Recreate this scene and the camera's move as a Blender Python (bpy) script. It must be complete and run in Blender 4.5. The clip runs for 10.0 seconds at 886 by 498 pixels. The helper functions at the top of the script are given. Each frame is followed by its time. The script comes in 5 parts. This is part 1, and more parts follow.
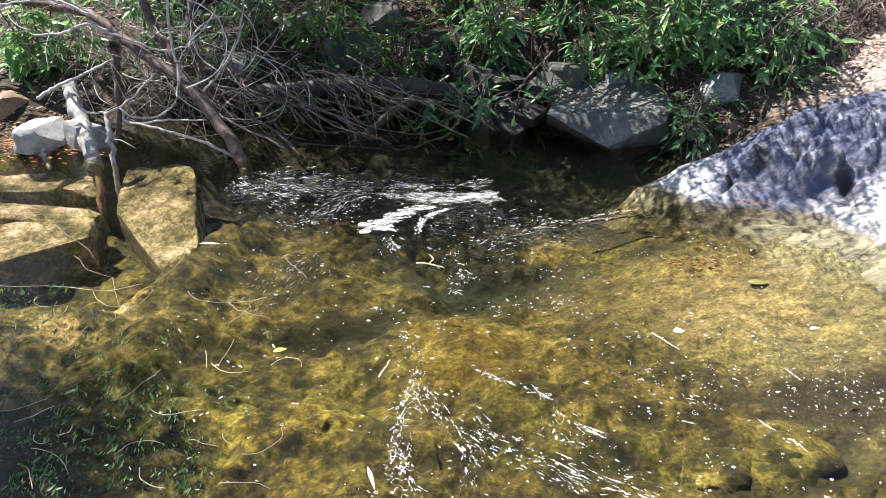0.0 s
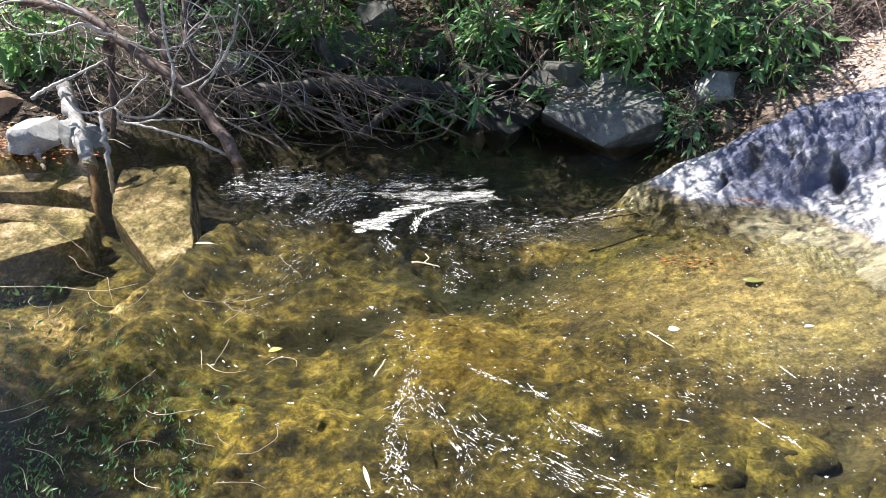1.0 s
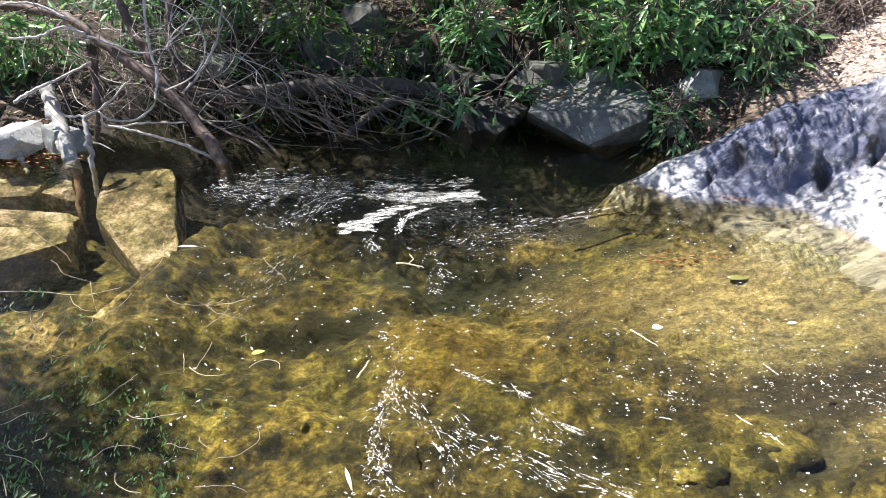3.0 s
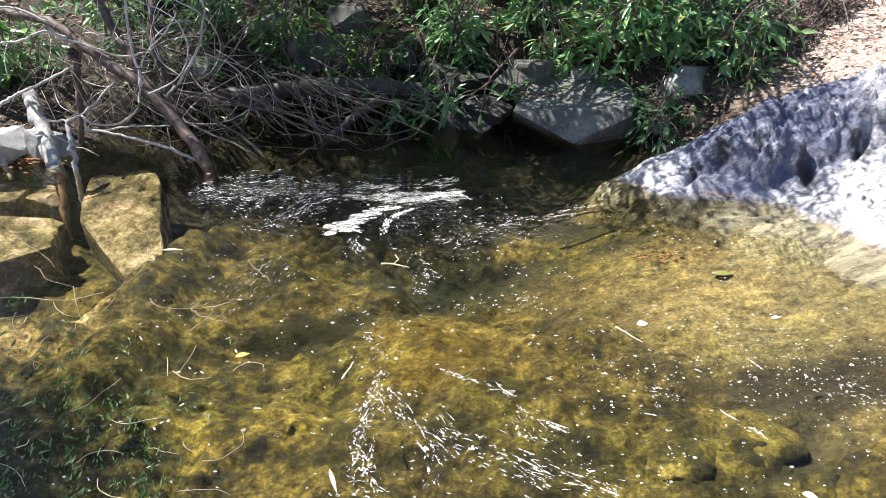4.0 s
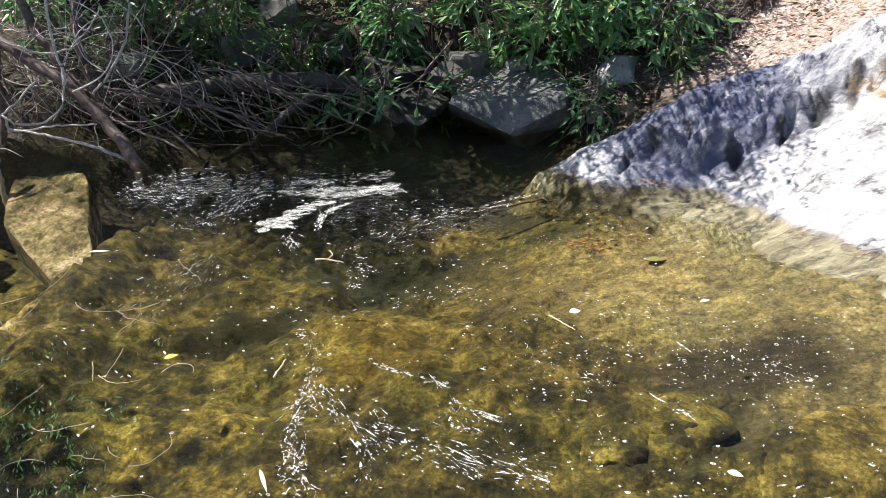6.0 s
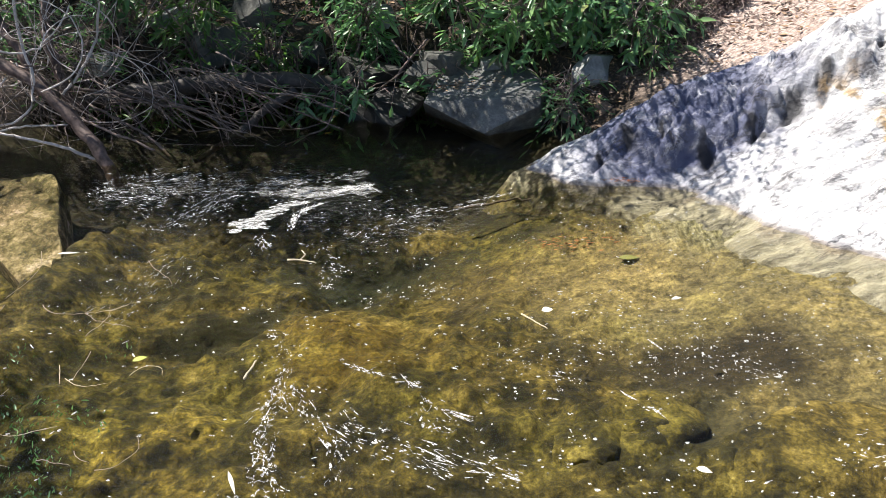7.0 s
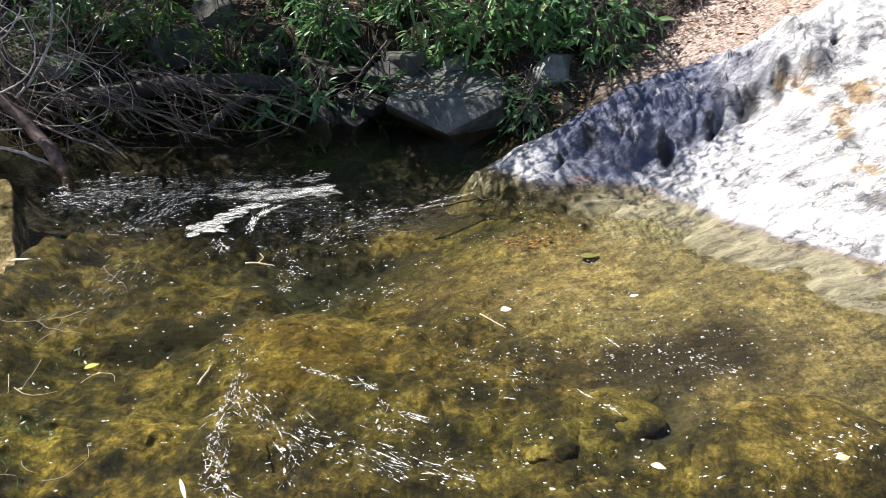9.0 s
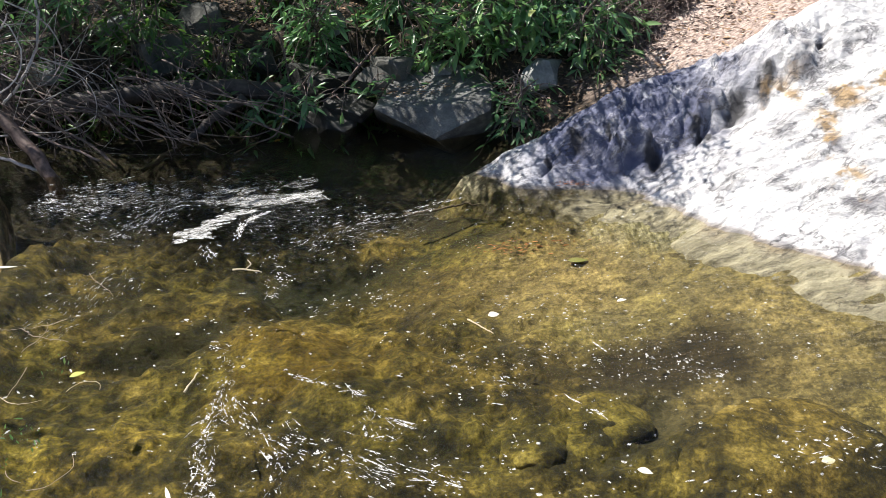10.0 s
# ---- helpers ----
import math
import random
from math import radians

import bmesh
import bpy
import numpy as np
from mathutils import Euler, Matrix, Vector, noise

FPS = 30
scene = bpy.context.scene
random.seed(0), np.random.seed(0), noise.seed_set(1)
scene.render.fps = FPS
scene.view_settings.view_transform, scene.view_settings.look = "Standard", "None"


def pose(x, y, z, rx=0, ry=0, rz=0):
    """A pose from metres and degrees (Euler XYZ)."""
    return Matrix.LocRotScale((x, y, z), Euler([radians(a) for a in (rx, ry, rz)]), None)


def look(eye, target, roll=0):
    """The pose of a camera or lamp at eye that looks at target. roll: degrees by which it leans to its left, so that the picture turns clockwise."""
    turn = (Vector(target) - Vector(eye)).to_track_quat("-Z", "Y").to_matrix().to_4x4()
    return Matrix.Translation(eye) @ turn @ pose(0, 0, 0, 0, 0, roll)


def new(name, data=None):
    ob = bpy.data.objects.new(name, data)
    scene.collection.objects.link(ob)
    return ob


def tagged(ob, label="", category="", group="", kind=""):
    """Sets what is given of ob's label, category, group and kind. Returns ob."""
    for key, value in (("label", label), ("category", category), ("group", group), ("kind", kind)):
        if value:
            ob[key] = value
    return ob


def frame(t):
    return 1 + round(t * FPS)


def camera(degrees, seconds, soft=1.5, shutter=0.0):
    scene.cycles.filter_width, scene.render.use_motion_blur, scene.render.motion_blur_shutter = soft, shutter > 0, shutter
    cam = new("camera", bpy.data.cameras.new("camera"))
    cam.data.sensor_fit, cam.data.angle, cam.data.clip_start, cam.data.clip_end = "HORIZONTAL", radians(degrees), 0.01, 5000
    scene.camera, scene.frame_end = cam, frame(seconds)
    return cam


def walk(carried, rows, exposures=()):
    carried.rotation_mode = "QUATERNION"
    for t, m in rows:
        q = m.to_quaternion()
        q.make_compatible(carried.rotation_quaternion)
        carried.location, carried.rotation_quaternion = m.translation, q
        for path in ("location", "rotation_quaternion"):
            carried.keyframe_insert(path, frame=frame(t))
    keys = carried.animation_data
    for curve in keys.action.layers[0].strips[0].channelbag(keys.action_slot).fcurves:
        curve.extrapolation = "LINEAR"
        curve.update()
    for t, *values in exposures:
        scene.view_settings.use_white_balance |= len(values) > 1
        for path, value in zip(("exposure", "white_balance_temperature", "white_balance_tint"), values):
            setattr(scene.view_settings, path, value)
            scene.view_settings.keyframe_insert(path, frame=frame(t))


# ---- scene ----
cam = camera(58, 10.0, soft=0.75)
PATH = [
    (0, -0.111, -0.015, 1.617, 62.44, -0.74, 4.02),
    (0.5, -0.110, -0.015, 1.617, 62.32, -0.88, 3.90),
    (1, -0.107, -0.015, 1.617, 62.38, -0.71, 3.71),
    (1.5, -0.101, -0.015, 1.617, 62.55, -0.52, 3.55),
    (2, -0.092, -0.014, 1.616, 62.55, -0.50, 3.36),
    (2.5, -0.082, -0.012, 1.616, 62.44, -0.50, 3.19),
    (4, -0.038, -0.007, 1.611, 62.47, 0.06, 2.16),
    (4.5, -0.021, -0.005, 1.609, 62.20, 0.18, 1.13),
    (5, -0.003, -0.003, 1.606, 62.00, 0.00, 0.00),
    (5.5, 0.016, -0.001, 1.604, 62.04, -0.06, -0.91),
    (7, 0.072, 0.004, 1.596, 62.07, -0.39, -2.95),
    (7.5, 0.090, 0.005, 1.594, 62.14, -0.56, -3.66),
    (8, 0.107, 0.007, 1.593, 62.14, -0.60, -4.14),
    (8.5, 0.122, 0.008, 1.592, 62.10, -0.60, -4.51),
    (9, 0.135, 0.009, 1.593, 62.11, -0.54, -4.93),
    (9.5, 0.146, 0.010, 1.595, 62.25, -0.54, -5.26),
    (10, 0.154, 0.010, 1.598, 62.41, -0.52, -5.55),
]
walk(cam, [(r[0], pose(*r[1:])) for r in PATH], [(0, 1.32), (2.5, 1.31), (4.0, 1.30), (5.5, 0.93), (7.0, 0.90), (8.5, 0.80), (10, 0.72)])

# ---- light ----
SUN_TO = Vector((-0.62, 0.30, 1.0)).normalized()
world = bpy.data.worlds.new("world")
scene.world = world
world.use_nodes = True
wt = world.node_tree
sky = wt.nodes.new("ShaderNodeTexSky")
sky.sky_type = "NISHITA"
sky.sun_disc = False
sky.ozone_density = 4.0
sky.sun_elevation = math.asin(SUN_TO.z)
sky.sun_rotation = math.atan2(SUN_TO.x, SUN_TO.y)
wt.links.new(sky.outputs["Color"], wt.nodes["Background"].inputs["Color"])
wt.nodes["Background"].inputs["Strength"].default_value = 0.068
sun = new("sun", bpy.data.lights.new("sun", "SUN"))
sun.data.energy = 5.0
sun.data.angle = radians(0.5)
sun.data.color = (1.0, 0.95, 0.87)
sun.matrix_world = look(SUN_TO * 20, (0, 0, 0))


# ---- numbers ----
def hash01(ix, iy, seed):
    h = (ix.astype(np.int64) * 374761393 + iy.astype(np.int64) * 668265263 + seed * 974634777) & 0x7FFFFFFF
    h = ((h ^ (h >> 13)) * 1274126177) & 0x7FFFFFFF
    return ((h ^ (h >> 16)) & 0xFFFF) / 65535.0


def vnoise(x, y, seed=0):
    """Smooth value noise, -1 to 1."""
    x, y = np.asarray(x, float), np.asarray(y, float)
    ix, iy = np.floor(x), np.floor(y)
    fx, fy = x - ix, y - iy
    fx, fy = fx * fx * (3 - 2 * fx), fy * fy * (3 - 2 * fy)
    a, b = hash01(ix, iy, seed), hash01(ix + 1, iy, seed)
    c, d = hash01(ix, iy + 1, seed), hash01(ix + 1, iy + 1, seed)
    return 2 * ((a * (1 - fx) + b * fx) * (1 - fy) + (c * (1 - fx) + d * fx) * fy) - 1


def fbm(x, y, seed=0, octaves=4):
    out, amp = 0.0, 0.5
    for k in range(octaves):
        out = out + amp * vnoise(x * 2 ** k + 17.3 * k, y * 2 ** k - 9.1 * k, seed + k)
        amp *= 0.5
    return out


def sstep(a, b, v):
    t = np.clip((v - a) / (b - a), 0, 1)
    return t * t * (3 - 2 * t)


def gauss(x, y, cx, cy, sx, sy, turn=0.0):
    c, s = math.cos(radians(turn)), math.sin(radians(turn))
    dx, dy = x - cx, y - cy
    return np.exp(-(((c * dx + s * dy) / sx) ** 2 + ((-s * dx + c * dy) / sy) ** 2))


# ---- shape of the land ----
FOOT_V = [-2.6, -2.3, -1.97, -1.83, -1.78, -1.57, -1.39, -1.23, -1.05, -0.3, 1]
FOOT_U = [-0.30, -0.25, -0.26, -0.22, -0.13, 0.0, 0.02, -0.01, -0.07, -0.08, 0.05]
STEP_V = [-2.6, -1.88, -1.61, -1.51, -1.40, -1.31, -1.22, -1.14, -0.98, -0.80]
STEP_U = [-0.5, -0.12, 0.01, 0.19, 0.28, 0.39, 0.45, 0.52, 0.62, 0.80]
EDGE_V = [-2.6, -2.40, -2.27, -2.20, -2.10, -2.01, -1.91, -1.80, -1.70, -1.61, -1.47, -1.36, -1.20, -1.12, -1.01, 0.5]
EDGE_U = [-0.6, -0.36, -0.17, -0.03, 0.07, 0.19, 0.30, 0.41, 0.52, 0.64, 0.76, 0.90, 1.05, 1.14, 1.28, 2.9]


# the outcrop: u runs uphill from the water, v along it
def rock_uv(x, y):
    return (x + y) * 0.70711 - 3.53, (x - y) * 0.70711


def rock_xy(u, v):
    return (u + 3.53 + v) * 0.70711, (u + 3.53 - v) * 0.70711


def shore_y(x):
    """The far waterline."""
    return np.interp(x, [-6, -3.4, -2.6, -1.9, -1.2, 0.2, 0.9, 1.2, 1.6, 2.5], [3.3, 3.75, 4.0, 4.6, 4.78, 4.75, 4.40, 4.02, 3.75, 3.5])


def ground_z(x, y):
    x, y = np.asarray(x, float), np.asarray(y, float)
    wx, wy = x + 0.06 * vnoise(x * 5, y * 5, 11), y + 0.06 * vnoise(x * 5, y * 5, 12)
    bed = -0.33 + 0.07 * fbm(x * 1.3, y * 1.3, 3) + 0.035 * fbm(x * 4, y * 4, 5)
    # fluffy cushions of algae parted by creases
    bed = bed + 0.060 * np.abs(vnoise(wx * 4.2, wy * 4.6, 13)) + 0.030 * np.abs(vnoise(wx * 9.5, wy * 10, 14)) + 0.022 * np.abs(vnoise(wx * 21, wy * 22, 15))
    bed = bed - 0.15 * gauss(x, y, -0.1, 3.45, 0.62, 0.38) - 0.10 * gauss(x, y, 1.29, 2.54, 0.50, 0.17, -5) - 0.05 * gauss(x, y, 1.07, 2.12, 0.32, 0.09, 43)
    bed = bed - 0.25 * gauss(x, y, -1.50, 3.8, 0.10, 0.45, -15) - 0.12 * gauss(x, y, -0.75, 2.85, 0.35, 0.10, 35)
    bed = bed + 0.03 * gauss(x, y, -0.2, 2.7, 0.3, 0.3) + 0.07 * gauss(x, y, -1.0, 2.2, 0.35, 0.3)
    line = np.interp(x, [-2.6, -2.07, -1.69, -1.54, -1.47, -1.40], [2.42, 2.61, 2.81, 3.05, 3.7, 4.2]) + 0.06 * fbm(x * 2, y * 2, 8)
    west = sstep(-1.15, -1.45, x)
    bed = bed + west * (0.13 * sstep(1.9, 2.4, y) * sstep(0.03, -0.12, y - line) - 0.12 * sstep(-0.05, 0.09, y - line))
    # shallows that run up to the outcrop
    u, v = rock_uv(x, y)
    d = u - np.interp(v, [-2.3, -1.86, -1.58, -1.2, -0.57, -0.3, 1], [-0.10, -0.10, 0.05, 0.0, -0.07, -0.05, 0.1])
    shelf = -0.075 + 0.34 * np.clip(d + 0.15, -3, 0.2) + 0.02 * fbm(x * 5, y * 5, 6)
    shelf = shelf - 0.30 * np.clip(-1.75 - v, 0, 3) ** 1.6
    bed = 0.5 * (bed + shelf + np.sqrt((bed - shelf) ** 2 + 0.07 ** 2))
    # far bank with an undercut foot
    s = y - shore_y(x)
    cave = sstep(-2.35, -2.0, x) * sstep(1.0, 0.6, x)
    bank = -0.16 * cave + (0.34 + 0.16 * cave) * sstep(0.15 + 0.27 * cave, 0.75, s) + 0.13 * np.clip(s - 0.5, 0, 3) + 0.55 * np.clip(s - 2.2, 0, 30) * sstep(2, 4, s)
    bank = bank + 0.05 * fbm(x * 2.2, y * 2.2, 21) * sstep(0, 0.6, s) + 0.03 * fbm(x * 9, y * 9, 23)
    left = sstep(-1.7, -2.5, x)
    bank = bank * (1 - 0.55 * left * sstep(2.6, 0.6, s))
    bank = bank + 0.22 * sstep(1.4, 2.2, x) * sstep(0.2, 0.9, s)
    t = sstep(-0.30, 0.06, s)
    z = bed * (1 - t) + (bank + 0.02) * t
    # near bank behind the camera, and the ends of the pool
    wob = 1.0 * fbm(x * 0.7, y * 0.7, 31) + 0.3 * fbm(x * 2.1, y * 2.1, 36)
    n = sstep(0.85, 0.1, y + 0.7 * wob - 0.05 * (x + 0.7) ** 2)
    z = z * (1 - n) + (0.14 + 0.06 * fbm(x * 2, y * 2, 33)) * n
    e = sstep(-4.0, -5.0, x + 1.2 * wob - 0.22 * (y - 2.6) ** 2) * sstep(6, 4, y)
    z = z * (1 - e) + (0.25 + 0.1 * fbm(x * 1.5, y * 1.5, 34)) * e
    r = sstep(2.5, 3.5, x + wob + 0.18 * np.clip(1.6 - y, 0, 3) ** 2) * sstep(4.2, 3.0, y)
    z = z * (1 - r) + (0.5 + 0.1 * fbm(x * 1.5, y * 1.5, 35)) * r
    up = sstep(1.9, 3.4, x) * sstep(2.2, 3.6, y)
    z = z + up * 0.28 * np.clip(x + y - 4.4, 0, 6) * sstep(12, 6, x + y)
    # litter slope that rises from the back edge of the outcrop
    edge = np.interp(v, EDGE_V, EDGE_U)
    rear = 0.64 * edge + 0.05 + 0.34 * np.clip(u - edge, -0.5, 1.6) + 0.03 * fbm(x * 4, y * 4, 44)
    lap = sstep(-0.10, 0.02, u - edge) * sstep(-2.35, -2.0, v) * sstep(-0.2, -0.5, v)
    z = np.where(u > edge - 0.4, z * (1 - lap) + np.maximum(z * 0.0 + rear, 0.05) * lap, z)
    z = z + 0.18 * np.clip(-x - 5.5, 0, 30) + 0.05 * np.clip(-y - 3, 0, 30)
    return np.minimum(z, 14 + 2 * fbm(x * 0.05, y * 0.05, 41))


def rock_z(x, y):
    u, v = rock_uv(x, y)
    d = u - np.interp(v, FOOT_V, FOOT_U)
    slope = np.interp(v, [-2.3, -1.9, -1.5], [0.44, 0.56, 0.66])
    z = np.where(d > 0, slope * d, np.where(d > -0.16, 0.45 * d, 0.95 * d + 0.08)) + 0.025 * fbm(u * 2, v * 2, 51)
    # raised block above a broken step that climbs along the slab and dies out
    step_u = 0.05 + np.interp(v, STEP_V, STEP_U) + 0.03 * vnoise(v * 6.2, u * 6.5, 61) + 0.06 * fbm(v * 9, u * 12, 62, 4)
    k = sstep(0.0, 0.17, u - step_u)
    on = sstep(-0.72, -1.10, v) * (0.14 + 0.86 * sstep(-2.05, -1.66, v))
    z = z + on * k * (0.14 - 0.07 * np.clip(u - step_u - 0.09, 0, 0.8))
    # broken facets and lumps parted by clefts on the face and crown of the block
    face = on * sstep(0.0, 0.05, u - step_u) * sstep(0.60, 0.22, u - step_u)
    lump = fbm(u * 4.2 + v * 1.3, v * 4.6, 71, 4)
    bulge = np.abs(vnoise(v * 6.0 + 1.2 * lump, u * 10.0 - v * 3, 90)) + 0.6 * np.abs(vnoise(v * 12 + lump, u * 22 + v * 6, 92)) + 0.4 * np.abs(vnoise(v * 26, u * 42 + v * 9, 93))
    z = z + face * (0.075 * bulge - 0.04) + 0.04 * k * on * lump
    z = z - 0.028 * face * sstep(0.08, 0.0, np.abs(vnoise(u * 3 + lump, v * 4, 78)))
    # foliation bands, small ledges and cracks
    band = u * 0.60 - v * 0.75 + 0.06 * fbm(u * 3, v * 3, 72)
    z = z + 0.010 * vnoise(band * 16, u * 2, 73) + 0.006 * vnoise(band * 45, u * 4, 74)
    z = z - 0.03 * sstep(0.5, 0.9, vnoise(band * 9, u * 3, 75)) * sstep(-0.1, 0.5, fbm(u * 3, v * 3, 76))
    ridge = 1 - np.abs(fbm(u * 5.5 + 0.3 * lump, v * 5.5, 64, 3)) * 2.2
    z = z - 0.016 * k * on * sstep(0.80, 1.0, ridge) + 0.014 * k * on * fbm(u * 15, v * 15, 65, 3)
    z = z + 0.014 * fbm(u * 7, v * 9, 66, 3) + 0.008 * fbm(u * 24, v * 24, 77, 3)
    z = z - 0.016 * sstep(0.80, 1.0, 1 - np.abs(fbm(band * 7, u * 3.5, 67, 3)) * 2.2)
    for pu, pv, su, sv, dz in ((0.04, -1.83, 0.07, 0.035, 0.09), (0.13, -1.69, 0.12, 0.010, 0.06), (0.23, -1.47, 0.045, 0.030, 0.09), (0.41, -1.325, 0.06, 0.016, 0.12), (0.49, -1.22, 0.045, 0.045, 0.08), (0.44, -1.27, 0.03, 0.02, 0.07), (0.16, -1.58, 0.04, 0.02, 0.06), (0.89, -0.98, 0.05, 0.03, 0.07), (-0.10, -1.90, 0.08, 0.018, 0.06), (0.60, -1.10, 0.05, 0.02, 0.06), (0.05, -0.40, 0.06, 0.03, 0.06), (0.15, -0.52, 0.03, 0.05, 0.03)):
        z = z - 0.75 * dz * np.exp(-((u - pu) / su) ** 2 - ((v - pv) / (0.8 * sv)) ** 2)
    crack = np.abs(vnoise(band * 5 + 0.4 * lump, u * 1.2 + 3, 79))
    z = z - 0.034 * sstep(0.05, 0.0, crack) * sstep(-0.25, 0.1, fbm(u * 2.2, v * 2.2, 80))
    # back edge, beyond which it dips under the leaf litter
    edge = np.interp(v, EDGE_V, EDGE_U) + 0.03 * vnoise(v * 4, u, 81) + 0.006 * vnoise(v * 11, u * 3, 82)
    z = z - 0.9 * np.clip(u - edge, 0, 2) - 0.05 * sstep(-0.15, 0.0, u - edge)
    z = z - 1.1 * np.clip(-d - 0.02, 0, 1) * sstep(-1.70, -1.95, v)
    return z - 0.9 * np.clip(v + 0.05, 0, 2) - 0.5 * np.clip(u - 2.1, 0, 2) - 0.5 * np.clip(-2.32 - v, 0, 1)


# ---- materials ----
def material(name):
    m = bpy.data.materials.new(name)
    m.use_nodes = True
    return m, m.node_tree, m.node_tree.nodes["Principled BSDF"]


def node(nt, kind, **values):
    n = nt.nodes.new(kind)
    for key, value in values.items():
        if key in n.inputs:
            n.inputs[key].default_value = value
    return n


def coords(nt, scale=(1, 1, 1), turn=0.0, local=False):
    """World-size coordinates, turned about z and stretched."""
    m = nt.nodes.new("ShaderNodeMapping")
    m.inputs["Scale"].default_value = scale
    m.inputs["Rotation"].default_value = (0, 0, radians(turn))
    if local:
        nt.links.new(nt.nodes.new("ShaderNodeTexCoord").outputs["Object"], m.inputs["Vector"])
    else:
        nt.links.new(nt.nodes.new("ShaderNodeNewGeometry").outputs["Position"], m.inputs["Vector"])
    return m.outputs["Vector"]


def noise_tex(nt, vec, scale, detail=4.0, rough=0.55, distortion=0.0):
    n = node(nt, "ShaderNodeTexNoise", Scale=scale, Detail=detail, Roughness=rough, Distortion=distortion)
    nt.links.new(vec, n.inputs["Vector"])
    return n.outputs["Fac"]


def ramp(nt, fac, stops):
    r = nt.nodes.new("ShaderNodeValToRGB")
    el = r.color_ramp.elements
    while len(el) < len(stops):
        el.new(0.5)
    for e, (at, c) in zip(el, stops):
        e.position = at
        e.color = (*c, 1) if isinstance(c, tuple) else (c, c, c, 1)
    nt.links.new(fac, r.inputs["Fac"])
    return r.outputs["Color"]


def mix(nt, fac, a, b, mode="MIX"):
    m = nt.nodes.new("ShaderNodeMix")
    m.data_type, m.blend_type = "RGBA", mode
    for sock, v in ((m.inputs[0], fac), (m.inputs[6], a), (m.inputs[7], b)):
        if isinstance(v, (int, float)):
            sock.default_value = v
        elif isinstance(v, tuple):
            sock.default_value = (*v, 1)
        else:
            nt.links.new(v, sock)
    return m.outputs[2]


def maths(nt, op, a, b=0.0, c=0.0):
    m = nt.nodes.new("ShaderNodeMath")
    m.operation = op
    for sock, v in zip(m.inputs, (a, b, c)):
        if isinstance(v, (int, float)):
            sock.default_value = v
        else:
            nt.links.new(v, sock)
    return m.outputs[0]


def bump(nt, bsdf, height, strength=0.5, distance=0.01):
    b = node(nt, "ShaderNodeBump", Strength=strength, Distance=distance)
    nt.links.new(height, b.inputs["Height"])
    nt.links.new(b.outputs["Normal"], bsdf.inputs["Normal"])


def blob_mask(nt, cx, cy, sx, sy, turn=0.0, wobble=0.35, freq=4.0):
    """1 inside an uneven patch on the plan, 0 outside."""
    p = coords(nt)
    wob = node(nt, "ShaderNodeTexNoise", Scale=freq, Detail=4.0)
    nt.links.new(p, wob.inputs["Vector"])
    sub = nt.nodes.new("ShaderNodeVectorMath")
    sub.operation = "SUBTRACT"
    nt.links.new(wob.outputs["Color"], sub.inputs[0])
    sub.inputs[1].default_value = (0.5, 0.5, 0.5)
    sc = nt.nodes.new("ShaderNodeVectorMath")
    sc.operation = "MULTIPLY_ADD"
    nt.links.new(sub.outputs[0], sc.inputs[0])
    sc.inputs[1].default_value = (wobble, wobble, 0)
    nt.links.new(p, sc.inputs[2])
    m = nt.nodes.new("ShaderNodeMapping")
    m.vector_type = "TEXTURE"
    m.inputs["Location"].default_value = (cx, cy, 0)
    m.inputs["Rotation"].default_value = (0, 0, radians(turn))
    m.inputs["Scale"].default_value = (sx, sy, 1000)
    nt.links.new(sc.outputs[0], m.inputs["Vector"])
    ln = nt.nodes.new("ShaderNodeVectorMath")
    ln.operation = "LENGTH"
    nt.links.new(m.outputs["Vector"], ln.inputs[0])
    return ramp(nt, ln.outputs["Value"], [(0.40, 1.0), (1.0, 0.0)])


